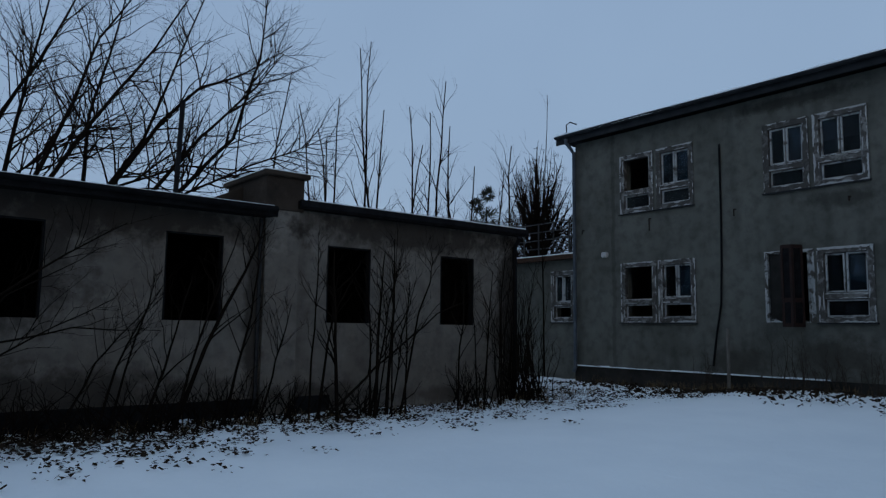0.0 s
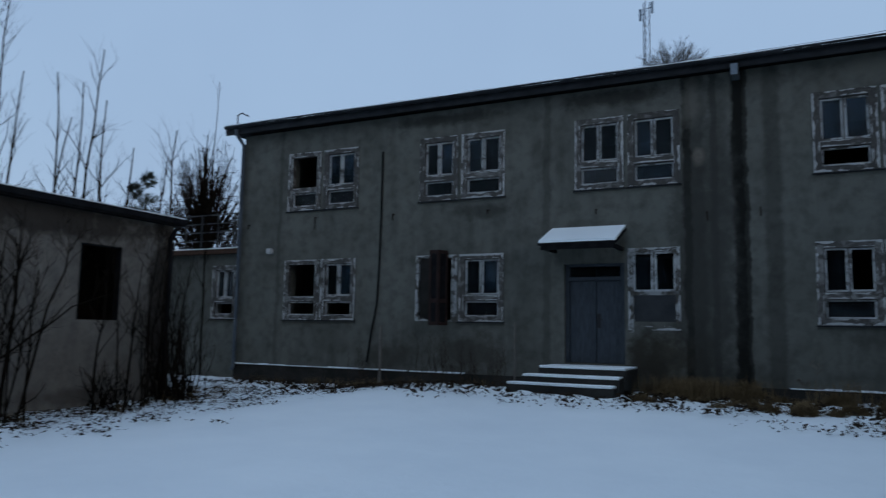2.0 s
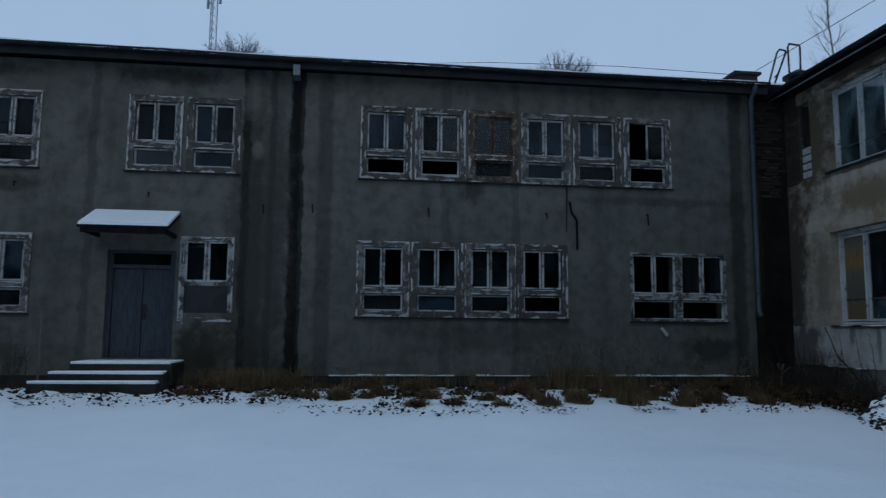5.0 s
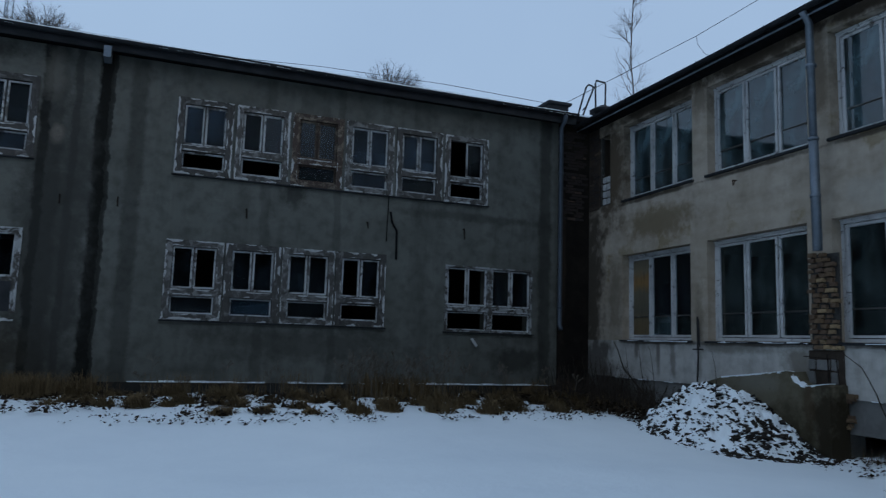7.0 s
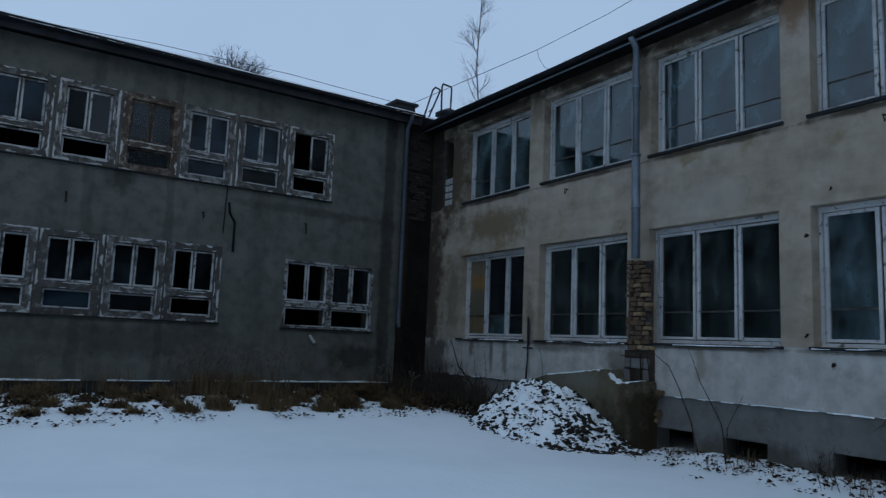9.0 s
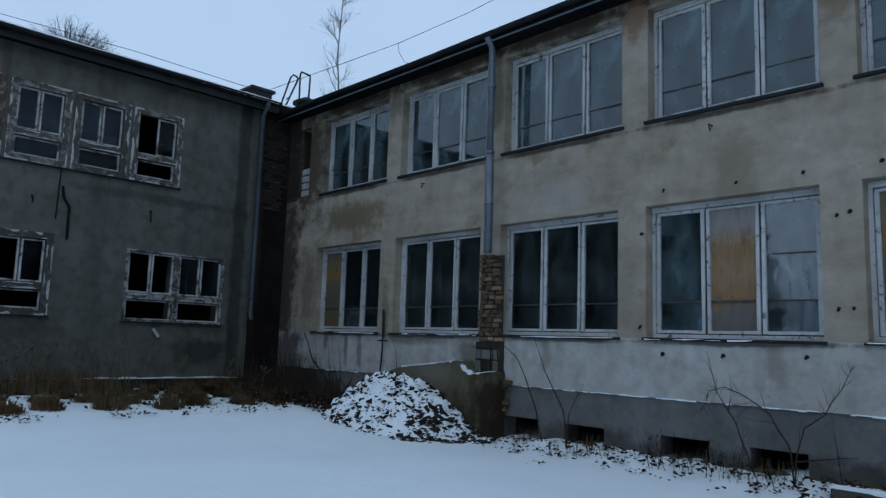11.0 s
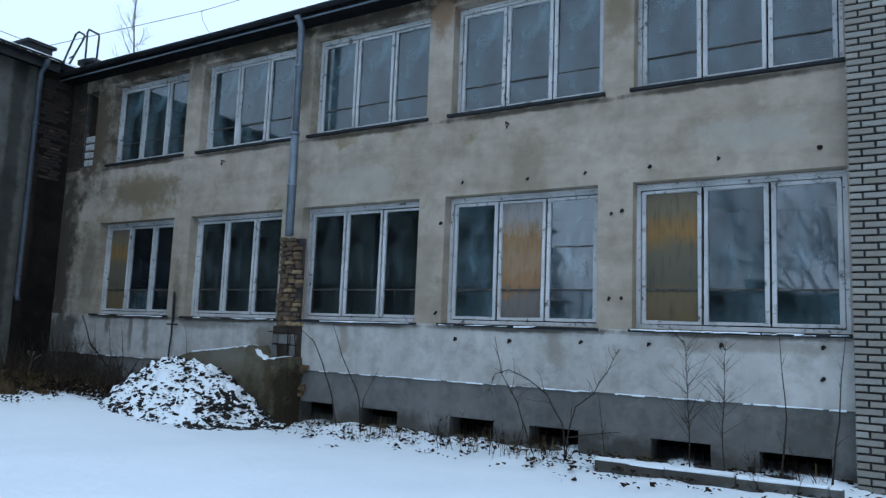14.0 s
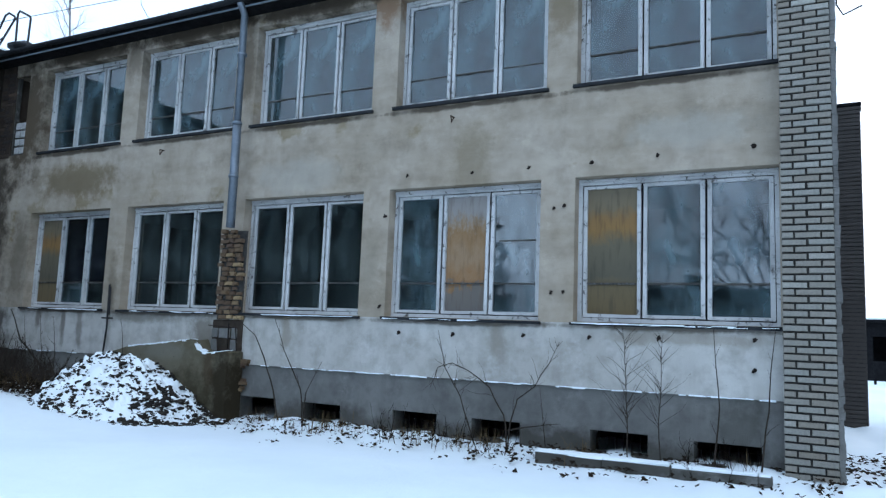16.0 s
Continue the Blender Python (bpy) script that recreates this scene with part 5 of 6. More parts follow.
# ---------------------------------------------------------------- yard things by the tan building
def cellar_wall():
    bm = bmesh.new()
    prof = [(4.4399999999999995, -0.5), (4.4399999999999995, 0.76), (5.34, 1.01), (6.09, 1.09), (6.89, 1.18), (6.99, 1.03), (7.21, 0.95), (7.67, 1.02), (7.71, 0.99), (7.73, -0.5)]
    rings = []
    for y in (-0.4, -0.3, -0.16, -0.02):
        rings.append([bm.verts.new((u + random.uniform(-0.01, 0.01), y, z + random.uniform(-0.012, 0.012))) for u, z in prof])
    for a, b in zip(rings, rings[1:]):
        for k in range(len(prof) - 1):
            bm.faces.new((a[k], b[k], b[k + 1], a[k + 1]))
    bm.faces.new(rings[0])
    bm.faces.new(rings[-1][::-1])
    w = single("cellar_wall", bm, CONCRETE, "broken mossy concrete cheek wall of a cellar stair", "wall", m=M_TAN)
    bm = bmesh.new()
    us = np.arange(5.34, 7.7, 0.07)
    for a, b in zip(us, us[1:]):
        if random.random() < 0.15:
            continue
        v = box(bm, a, b + 0.01, -0.4 + random.uniform(-0.01, 0.02), -0.4 + random.uniform(0.08, 0.22), -0.012, 0.014, 0.007)
        for q in v:
            q.co.z += np.interp(q.co.x, (5.34, 6.09, 6.89, 6.99, 7.21, 7.67), (1.01, 1.09, 1.18, 1.03, 0.95, 1.02))
    tagged(part("snow_layer", bm, SNOW, w), kind="stuff")


cellar_wall()


def mound_height(x, y):
    """Height of the rubble heap over the ground at a place."""
    dx, dy = (x - 9.05) / 1.3, (y - 10.3) / (1.5 if y > 10.3 else 1.95)
    r = math.sqrt(dx * dx + dy * dy)
    h = 0.88 * max(0.0, 1 - r ** 1.8) ** 1.15
    dx, dy = (x - 9.0) / 1.6, (y - 10.0) / 2.4
    h = max(h, 0.2 * max(0.0, 1 - math.sqrt(dx * dx + dy * dy)))
    return h


def earth_heap():
    bm = bmesh.new()
    n = 120
    grid = [[None] * (n + 1) for _ in range(n + 1)]
    for i in range(n + 1):
        for j in range(n + 1):
            x, y = 7.3 + 3.0 * i / n, 7.6 + 5.6 * j / n
            h = mound_height(x, y)
            rough = noise.fractal(Vector((x * 3.3, y * 3.3, 1)), 1.0, 2.0, 4)
            z = ground_z(x, y) - 0.06 + h + (0.13 * rough * min(1.0, h * 3)) + 0.07 * noise.fractal(Vector((x * 9, y * 9, 4)), 1.0, 2.0, 4) * min(1.0, h * 4)
            grid[i][j] = bm.verts.new((x, y, z))
    for i in range(n):
        for j in range(n):
            bm.faces.new((grid[i][j], grid[i + 1][j], grid[i + 1][j + 1], grid[i][j + 1]))
    smooth(single("earth_mound", bm, SNOW, "snow-covered heap of earth and rubble", "heap"))
    # besides real rubble, many slivers stand in for shadows between snow clods
    bm = bmesh.new()
    rng = random.Random(5)
    for _ in range(15000):
        x, y = rng.uniform(7.4, 10.2), rng.uniform(7.8, 12.6)
        h = mound_height(x, y)
        if h < 0.04:
            continue
        # the lower flank towards the cellar stair is barer
        if rng.random() > (0.5 if y < 9.4 and h < 0.6 else 0.3) * (0.35 + 1.3 * smoothstep(noise.noise(Vector((x * 2.2, y * 2.2, 5))) * 1.6 + 0.5)):
            continue
        s = rng.choice((rng.uniform(0.01, 0.025), rng.uniform(0.01, 0.03), rng.uniform(0.015, 0.03), rng.uniform(0.03, 0.06))) * (0.85 if y < 9.3 else 0.68)
        z = ground_z(x, y) - 0.06 + h + 0.13 * noise.fractal(Vector((x * 3.3, y * 3.3, 1)), 1.0, 2.0, 4) * min(1.0, h * 3)
        m = Matrix.Translation((x, y, z)) @ Euler((rng.uniform(-0.45, 0.45), rng.uniform(-0.45, 0.45), 1.9 + rng.gauss(0, 1.3))).to_matrix().to_4x4()
        v = box(bm, -s * 1.3, s * 1.3, -s * 0.7, s * 0.7, -s * 0.5, s * 0.3)
        for q in v:
            q.co = m @ (q.co + Vector([rng.uniform(-0.35, 0.35) * s for _ in range(3)]))
    single("rubble", bm, RUBBLE, "dark broken stones in the snowy heap, many standing in for clod shadows", "rubble", kind="stuff")


earth_heap()


def kerb_strip():
    k = thing("concrete_kerb", M_TAN, "low concrete kerb with snow along the wall", "kerb")
    u = 13.25
    while u < 15.95:
        n = random.uniform(0.7, 1.0)
        e = min(u + n, 16.0)
        seg = part("kerb_stone", bevelled(boxes((u, e - 0.012, -0.72, -0.55, -0.4, 0.015 + random.uniform(-0.015, 0.015)), jit=0.012), 0.016), TAN_PLINTH, k)
        part("snow_layer", bevelled(boxes((u + 0.005, e - random.uniform(0, 0.06), -0.715, -0.57, 0.005, 0.04), jit=0.014), 0.006), SNOW, seg)
        u = e


kerb_strip()


# ---------------------------------------------------------------- plants
def sight(az, el, dist):
    """The place at a compass bearing from the yard's middle, an elevation and a level distance."""
    return Vector((dist * math.sin(radians(az)), dist * math.cos(radians(az)), 1.49 + dist * math.tan(radians(el))))


def wander(a, b, n, amount, rng):
    a, b = Vector(a), Vector(b)
    size = (b - a).length
    out = []
    off = Vector((0, 0, 0))
    for k in range(n + 1):
        t = k / n
        if 0 < k < n:
            off += Vector([rng.uniform(-1, 1) for _ in range(3)]) * amount * size / n
        out.append(a.lerp(b, t) + off * math.sin(math.pi * t) ** 0.5)
    return out


def twigs(bm, pts, r0, rng, count, length, depth=1, up=0.5, start=0.25, sides=4, droop=0.0):
    """Side twigs along a stem, thinning towards their tips."""
    total = len(pts) - 1
    for _ in range(count):
        t = rng.uniform(start, 0.97)
        k = min(int(t * total), total - 1)
        p = pts[k].lerp(pts[k + 1], t * total - k)
        d = (pts[k + 1] - pts[k]).normalized()
        side = d.cross(Vector((rng.uniform(-1, 1), rng.uniform(-1, 1), rng.uniform(-1, 1)))).normalized()
        way = (d * rng.uniform(0.4, 0.9) + side * rng.uniform(0.5, 1.0) + Vector((0, 0, up - droop))).normalized()
        n = length * rng.uniform(0.5, 1.1) * (1.15 - 0.75 * t)
        end = p + way * n - Vector((0, 0, droop * n * 0.6))
        line = wander(p, end, 4, 0.22, rng)
        r = max(0.0035, r0 * (1 - 0.7 * t) * 0.5)
        tube(bm, line, [r, r * 0.85, r * 0.65, r * 0.45, r * 0.2], sides, False)
        if depth > 1:
            twigs(bm, line, r, rng, max(2, int(count * 0.3)), length * 0.5, depth - 1, up, 0.2, 3, droop)


def stem(bm, pts, r0, rng, sides=6, tip=0.25):
    n = len(pts)
    tube(bm, pts, [r0 * (1 - (1 - tip) * k / (n - 1)) for k in range(n)], sides, True)


def bent(points, rng, amount=0.06):
    pts = [Vector(p) for p in points]
    out = [pts[0]]
    for a, b in zip(pts, pts[1:]):
        out += wander(a, b, 4, amount, rng)[1:]
    return out


def sapling(points, r, m, label, group, twig_count=8, twig_length=0.7, seed=0, depth=2, up=0.5, material=None, name="sapling"):
    rng = random.Random(seed)
    tree = thing(name, m, label, name.replace("_", " "), group)
    bark = material or (BROWN_TWIG if group == "saplings by the tan wall" else BARK)
    pts = bent(points, rng)
    bm = bmesh.new()
    stem(bm, pts, r, rng)
    part("trunk", bm, bark, tree)
    bm = bmesh.new()
    twigs(bm, pts, r, rng, twig_count, twig_length, depth, up)
    tagged(part("crown", bm, bark, tree, "bare thin twigs"), kind="stuff")
    return tree


# stems growing against the pale outbuilding
WALL_STEMS = [
    [(2.0, 0.0), (2.38, 1.26), (2.84, 2.07)], [(2.2, 0.0), (2.69, 1.82), (2.8, 2.3)], [(3.0, 0.0), (3.52, 1.72), (4.0, 3.09)],
    [(3.15, 0.0), (4.21, 2.4), (4.56, 3.24)], [(3.9, 0.0), (4.34, 1.69), (4.57, 3.14)], [(5.36, 0.0), (5.49, 2.0), (5.56, 2.86)],
    [(5.5, 0.0), (5.77, 1.63), (5.85, 2.2)], [(5.75, 0.0), (5.73, 1.72), (5.73, 2.87)], [(5.55, 0.1), (6.53, 0.86), (7.97, 1.82), (8.74, 2.06)],
    [(6.5, 0.0), (6.63, 1.74), (6.78, 2.85)], [(6.93, 0.0), (7.12, 1.95), (7.18, 3.19)], [(6.7, 0.0), (6.94, 1.34), (7.3, 2.16)],
    [(7.1, 0.0), (7.82, 2.4), (7.95, 2.9)], [(8.95, 0.0), (9.26, 2.69)], [(9.4, 0.0), (9.54, 2.83)], [(9.8, 0.0), (9.98, 1.81), (10.31, 3.11)],
    [(0.2, 1.4), (1.62, 2.51), (2.39, 3.01)], [(0.3, 1.2), (1.68, 1.49), (2.87, 1.46)], [(10.4, 0.0), (10.5, 1.6), (10.9, 3.0)], [(10.7, 0.0), (10.6, 2.2)],
    [(-0.6, 0.0), (0.9, 1.9), (2.0, 2.6)], [(-0.3, 0.0), (0.8, 1.1), (2.2, 1.9)],
    [(6.45, 0.0), (6.5, 1.5), (6.4, 2.6)], [(6.8, 0.0), (6.85, 1.8), (7.0, 3.3)], [(6.6, 0.0), (7.0, 1.9), (7.4, 3.0)], [(7.0, 0.0), (7.3, 1.4), (7.7, 2.5)], [(7.25, 0.0), (7.3, 1.6), (7.45, 2.4)], [(8.3, 0.0), (8.5, 1.6), (8.55, 2.5)],
    [(9.1, 0.0), (9.1, 1.6), (9.0, 2.9)], [(9.6, 0.0), (9.7, 2.0), (9.9, 3.3)], [(10.1, 0.0), (10.0, 1.9), (10.2, 3.2)], [(2.6, 0.0), (3.0, 1.2), (3.3, 2.2)], [(1.5, 0.0), (2.0, 1.0), (2.7, 1.8)], [(4.4, 0.0), (4.7, 1.0), (5.0, 1.9)],
]
for i, pts in enumerate(WALL_STEMS):
    rng = random.Random(100 + i)
    y0 = -1.2 + rng.uniform(-0.15, 0.25)
    line = [(u, y0 + 0.1 * k, z) for k, (u, z) in enumerate(pts)]
    sapling(line, rng.uniform(0.016, 0.028) if i not in (7, 9, 10, 3) else 0.036, M_LEFT, "bare dark sapling stem growing beside the pale wall", "saplings by the outbuilding", 10, 1.15, 200 + i, 2, 0.5)


def bush(m, count, height, spread_, r, label, seed, material=None, arch=0.5, twig=4, name="bush", up=0.2):
    rng = random.Random(seed)
    bm = bmesh.new()
    for _ in range(count):
        a = rng.uniform(0, 6.283)
        b = Vector((rng.uniform(-0.5, 0.5) * spread_, rng.uniform(-0.5, 0.5) * spread_, -0.05))
        h = height * rng.uniform(0.4, 1.0)
        e = b + Vector((math.cos(a) * spread_ * arch * rng.uniform(0.2, 1), math.sin(a) * spread_ * arch * rng.uniform(0.2, 1), h))
        line = wander(b, e, 6, 0.22, rng)
        tube(bm, line, [r * (1 - 0.8 * k / 6) for k in range(7)], 4, False)
        twigs(bm, line, r, rng, twig, height * 0.4, 1, up, 0.25, 3)
    return single(name, bm, material or BARK, label, "bush", m=m)


rng = random.Random(77)
for i, (x, y, h, s, n) in enumerate(((-11.3, 1.2, 0.9, 1.1, 26), (-11.0, 2.6, 0.9, 1.2, 28), (-11.1, 3.8, 1.0, 1.1, 28), (-11.3, 5.0, 0.8, 1.0, 22), (-11.2, 0.0, 1.0, 1.2, 26), (-11.2, 6.4, 0.7, 0.9, 20),
                                     (-11.5, 9.2, 1.0, 0.8, 20), (-11.7, 10.5, 2.6, 0.6, 14), (-11.9, 11.2, 2.7, 0.7, 18), (-11.7, 10.9, 0.8, 0.7, 16), (-11.2, 11.7, 0.35, 0.9, 8))):
    bush(pose(x, y, ground_z(x, y)), int(n * 1.6), h, s, 0.014, "tangle of bare dark brushwood at the foot of the pale wall", 300 + i, arch=0.8, twig=5)
for i, (x, y, h, s, n) in enumerate(((-10.5, 15.7, 1.0, 0.5, 12), (-8.2, 15.6, 1.4, 0.7, 14), (-7.4, 15.7, 1.1, 0.8, 14), (-6.6, 15.6, 1.2, 0.5, 8), (-13.0, 15.8, 0.4, 0.6, 10), (9.0, 15.5, 0.9, 0.8, 34), (9.7, 15.0, 1.1, 0.8, 30), (9.75, 14.3, 0.9, 0.8, 26), (9.2, 12.0, 0.6, 0.9, 34), (9.5, 13.2, 0.7, 0.8, 22), (9.3, 14.8, 0.7, 1.0, 40), (8.9, 13.6, 0.5, 1.0, 36), (8.6, 14.9, 0.6, 0.9, 40),
                                     (9.6, 13.7, 0.8, 0.9, 26), (9.4, 12.7, 0.7, 0.9, 22))):
    bush(pose(x, y, ground_z(x, y)), n, h, s, 0.012, "thin bare shrub standing against the school wall", 330 + i, BROWN_TWIG, arch=0.5, twig=5)

# plants along the tan wall
def tan_line(*pts):
    return [(u, -0.4 - 0.03 * k, z) for k, (u, z) in enumerate(pts)]


sapling(tan_line((8.9, -0.1), (8.7, 0.6), (8.35, 1.3), (7.9, 1.62)), 0.014, M_TAN, "thin arching whip leaning to the broken pier", "saplings by the tan wall", 3, 0.3, 400, 1)
sapling(tan_line((9.35, -0.1), (9.3, 0.5), (8.95, 1.1), (8.75, 1.6)), 0.012, M_TAN, "thin arching whip beside the cellar grate", "saplings by the tan wall", 3, 0.3, 401, 1)
sapling(tan_line((9.35, -0.1), (9.4, 0.45), (9.7, 0.95)), 0.01, M_TAN, "thin arching whip beside the cellar grate", "saplings by the tan wall", 3, 0.3, 402, 1)
sapling(tan_line((14.35, -0.1), (14.33, 0.7), (14.28, 1.62)), 0.01, M_TAN, "small fan-shaped birch sapling against the plinth", "saplings by the tan wall", 44, 0.8, 403, 1, 0.2)
sapling(tan_line((14.75, -0.1), (14.74, 0.7), (14.78, 1.55)), 0.009, M_TAN, "small fan-shaped birch sapling against the plinth", "saplings by the tan wall", 30, 0.68, 404, 1, 0.2)
sapling(tan_line((15.35, -0.1), (15.42, 0.7), (15.36, 1.65)), 0.013, M_TAN, "straight thin stem below the window", "saplings by the tan wall", 3, 0.3, 405, 1)
sapling(tan_line((15.85, -0.1), (15.95, 0.7), (16.03, 1.62)), 0.013, M_TAN, "thin stem climbing beside the brick pillar", "saplings by the tan wall", 4, 0.3, 406, 1)
sapling(tan_line((13.3, -0.1), (13.2, 0.8)), 0.008, M_TAN, "straight thin stem below the window", "saplings by the tan wall", 3, 0.2, 407, 1)
sapling(tan_line((12.75, -0.1), (12.8, 0.3), (12.9, 0.62), (13.15, 0.8), (13.35, 1.1), (13.5, 1.4)), 0.012, M_TAN, "bushy vine stump with arching shoots", "saplings by the tan wall", 14, 0.45, 408, 1)
sapling(tan_line((12.75, -0.1), (12.7, 0.4), (12.5, 0.75), (12.2, 0.95), (11.95, 1.05), (11.75, 0.98), (11.65, 0.7)), 0.012, M_TAN, "bushy vine stump with arching shoots", "saplings by the tan wall", 18, 0.5, 409, 1, -0.1)
sapling(tan_line((12.3, -0.1), (12.05, 0.6), (11.8, 1.0), (11.7, 1.5)), 0.011, M_TAN, "bushy vine stump with arching shoots", "saplings by the tan wall", 10, 0.4, 410, 1)
sapling(tan_line((12.75, 0.2), (13.1, 0.28), (13.5, 0.35)), 0.011, M_TAN, "bushy vine stump with arching shoots", "saplings by the tan wall", 4, 0.3, 411, 1)
sapling(tan_line((3.4, -0.1), (3.0, 0.5), (2.3, 1.0), (1.95, 1.6)), 0.03, M_TAN, "crooked dead stem by the inner corner", "saplings by the tan wall", 5, 0.4, 412, 1)
for i, u in enumerate((2.4, 2.9, 3.3, 5.2)):
    sapling(tan_line((u, -0.1), (u + 0.05, 0.8), (u - 0.05, 1.5)), 0.01, M_TAN, "thin upright stem under the window", "saplings by the tan wall", 3, 0.3, 420 + i, 1)
for i, u in enumerate((11.9, 12.6, 15.1, 15.6, 11.0)):
    p = M_TAN @ Vector((u, -0.5, 0))
    bush(pose(p.x, p.y, -0.1), 9, 0.6, 0.5, 0.006, "thin dry stalks at the foot of the plinth", 440 + i, arch=0.5, twig=3)


# saplings behind the outbuilding, seen over its roof
BEHIND = [(-61.8, -61.7, 17.8), (-60.1, -59.3, 22.1), (-58.7, -60.2, 21.6), (-58.3, -58.2, 17.1), (-56.3, -56.1, 17.4), (-54.7, -53.2, 19.4), (-54.4, -54.4, 17.0), (-52.2, -50.8, 12.9), (-51.8, -52.8, 16.0),
          (-67.3, -65.5, 19.6), (-62.5, -64.9, 17.2), (-48.2, -47.9, 14.5), (-45.3, -45.0, 18.3), (-50.9, -53.2, 11.2), (-57.2, -55.0, 14.5), (-60.8, -63.4, 15.5), (-70.5, -69.0, 17.0), (-63.5, -62.6, 15.0), (-49.4, -48.4, 12.5)]
for i, (az0, az1, el) in enumerate(BEHIND):
    rng = random.Random(500 + i)
    dist = 24 + rng.uniform(-1, 2)
    a, b = sight(az0, -3.5, dist), sight(az1, el, dist + rng.uniform(-0.5, 0.5))
    mid = a.lerp(b, 0.5) + Vector((rng.uniform(-0.3, 0.3), rng.uniform(-0.3, 0.3), 0))
    sapling([a, mid, b], 0.03 if i == 12 else 0.062, Matrix(), "slender bare young tree behind the outbuilding", "young trees behind the outbuilding", 12, 2.4, 520 + i, 2, 0.55)

# the wide leaning tree behind the outbuilding
BOUGHS = [
    [(-83.2, 10.1), (-81.2, 15.3), (-79.7, 20.1), (-75.4, 26)], [(-82.2, 10.2), (-79.0, 15.6), (-75.9, 20.0), (-71.5, 27)], [(-85.0, 10.1), (-84.0, 17.1), (-82.3, 26)],
    [(-78.3, 10.0), (-75.2, 14.9), (-72.5, 17.7), (-69.7, 18.8), (-65.7, 21.4)], [(-78.6, 9.8), (-76.3, 13.6), (-73.9, 20.3), (-71.8, 26)], [(-75.3, 10.1), (-72.4, 14.0), (-68.4, 18.1), (-66.4, 20.7)],
    [(-77.9, 10.0), (-73.4, 11.9), (-68.1, 11.9), (-66.0, 11.1)], [(-73.0, 10.0), (-68.6, 12.3), (-64.4, 14.0), (-62.0, 15.2)], [(-87, 11), (-83.4, 17.9), (-80.0, 25)],
    [(-84.2, 10.3), (-81.0, 13.0), (-77.2, 15.9)], [(-80.1, 10.0), (-80.0, 14.7), (-78.6, 20.3), (-77.5, 26)], [(-73.4, 10.2), (-69.9, 14.2), (-68.1, 20.2), (-67.6, 25.5)],
]


def leaning_tree():
    tree = thing("tree", Matrix(), "wide bare tree with leaning limbs behind the outbuilding", "tree")
    rng = random.Random(9)
    fork = sight(-83, 2, 21)
    bm = bmesh.new()
    stem(bm, wander(sight(-83.5, -4.2, 21), fork, 4, 0.05, rng), 0.24, rng, 10, 0.8)
    part("trunk", bm, BARK, tree)
    for i, limb in enumerate(BOUGHS):
        pts = bent([fork] + [sight(az, el, 20.5 + 0.15 * i) for az, el in limb], rng, 0.03)
        bm = bmesh.new()
        stem(bm, pts, 0.085 if i not in (6, 7, 9) else 0.05, rng, 6, 0.12)
        b = part("branch", bm, BARK, tree)
        bm = bmesh.new()
        twigs(bm, pts, 0.075, rng, 24, 3.2, 2, 0.12, 0.22, 4)
        tagged(part("twig", bm, BARK, b, "fine bare twigs"), kind="stuff")


leaning_tree()


def round_tree(az, dist, top, half_width, label, seed, droop=0.0, material=None, limbs=15, count=9, name="tree", low=0.45, dome=0.0, thick=0.0035):
    """A bare tree far off: trunk, limbs and a haze of twigs."""
    rng = random.Random(seed)
    tree = thing(name, pose(*sight(az, 0, dist).xy, 0), label, "tree")
    h = dist * math.tan(radians(top)) + 1.49
    w = dist * math.tan(radians(half_width))
    bm = bmesh.new()
    trunk = wander((0, 0, -0.2), (0, 0, h * 0.96), 8, 0.04, rng)
    stem(bm, trunk, 0.012 * h + 0.05, rng, 8, 0.1)
    part("trunk", bm, material or BARK, tree)
    bm = bmesh.new()
    for k in range(limbs):
        t = low + (0.97 - low) * (k + rng.random()) / limbs
        p = trunk[min(8, int(t * 8))].lerp(trunk[min(8, int(t * 8) + 1)], t * 8 % 1)
        a = rng.uniform(0, 6.283)
        reach = w * math.sin(math.pi * (0.18 + 0.8 * (t - low) / (1 - low))) * rng.uniform(0.6, 1.1)
        e = p + Vector((math.cos(a) * reach, math.sin(a) * reach, reach * (0.8 - 1.3 * droop) * rng.uniform(0.5, 1.1)))
        if dome:
            f = math.asin(rng.uniform(0.0, 1.0))
            base = Vector((0, 0, h - dome))
            e = base + Vector((math.cos(a) * math.cos(f) * w, math.sin(a) * math.cos(f) * w, math.sin(f) * dome)) * rng.uniform(0.75, 1.0)
            p = base.lerp(e, rng.uniform(0.1, 0.5)) - Vector((0, 0, rng.uniform(0, dome * 0.4)))
            reach = w * 0.45
        line = wander(p, e, 5, 0.2, rng)
        r = thick * h if dome else 0.0045 * h
        tube(bm, line, [r, r * 0.8, r * 0.6, r * 0.45, r * 0.3, r * 0.15], 5, False)
        twigs(bm, line, r, rng, count, max(0.8, reach * 0.7), 2, 0.3, 0.2, 3, droop)
    tagged(part("crown", bm, material or BARK, tree, "bare twigs"), kind="stuff")


round_tree(-45.6, 34, 15.0, 3.6, "bare drooping birch beyond the link wing", 61, 0.45, None, 135, 10, low=0.25, dome=5.0, thick=0.005)
round_tree(-9.2, 60, 21.9, 3.3, "rounded bare treetop beyond the school roof", 62, 0.0, GREY_TWIG, 85, 10, low=0.6, dome=3.2, thick=0.0019)
round_tree(16.5, 60, 21.2, 3.6, "rounded bare treetop beyond the school roof", 63, 0.0, GREY_TWIG, 110, 10, low=0.6, dome=3.0, thick=0.0019)
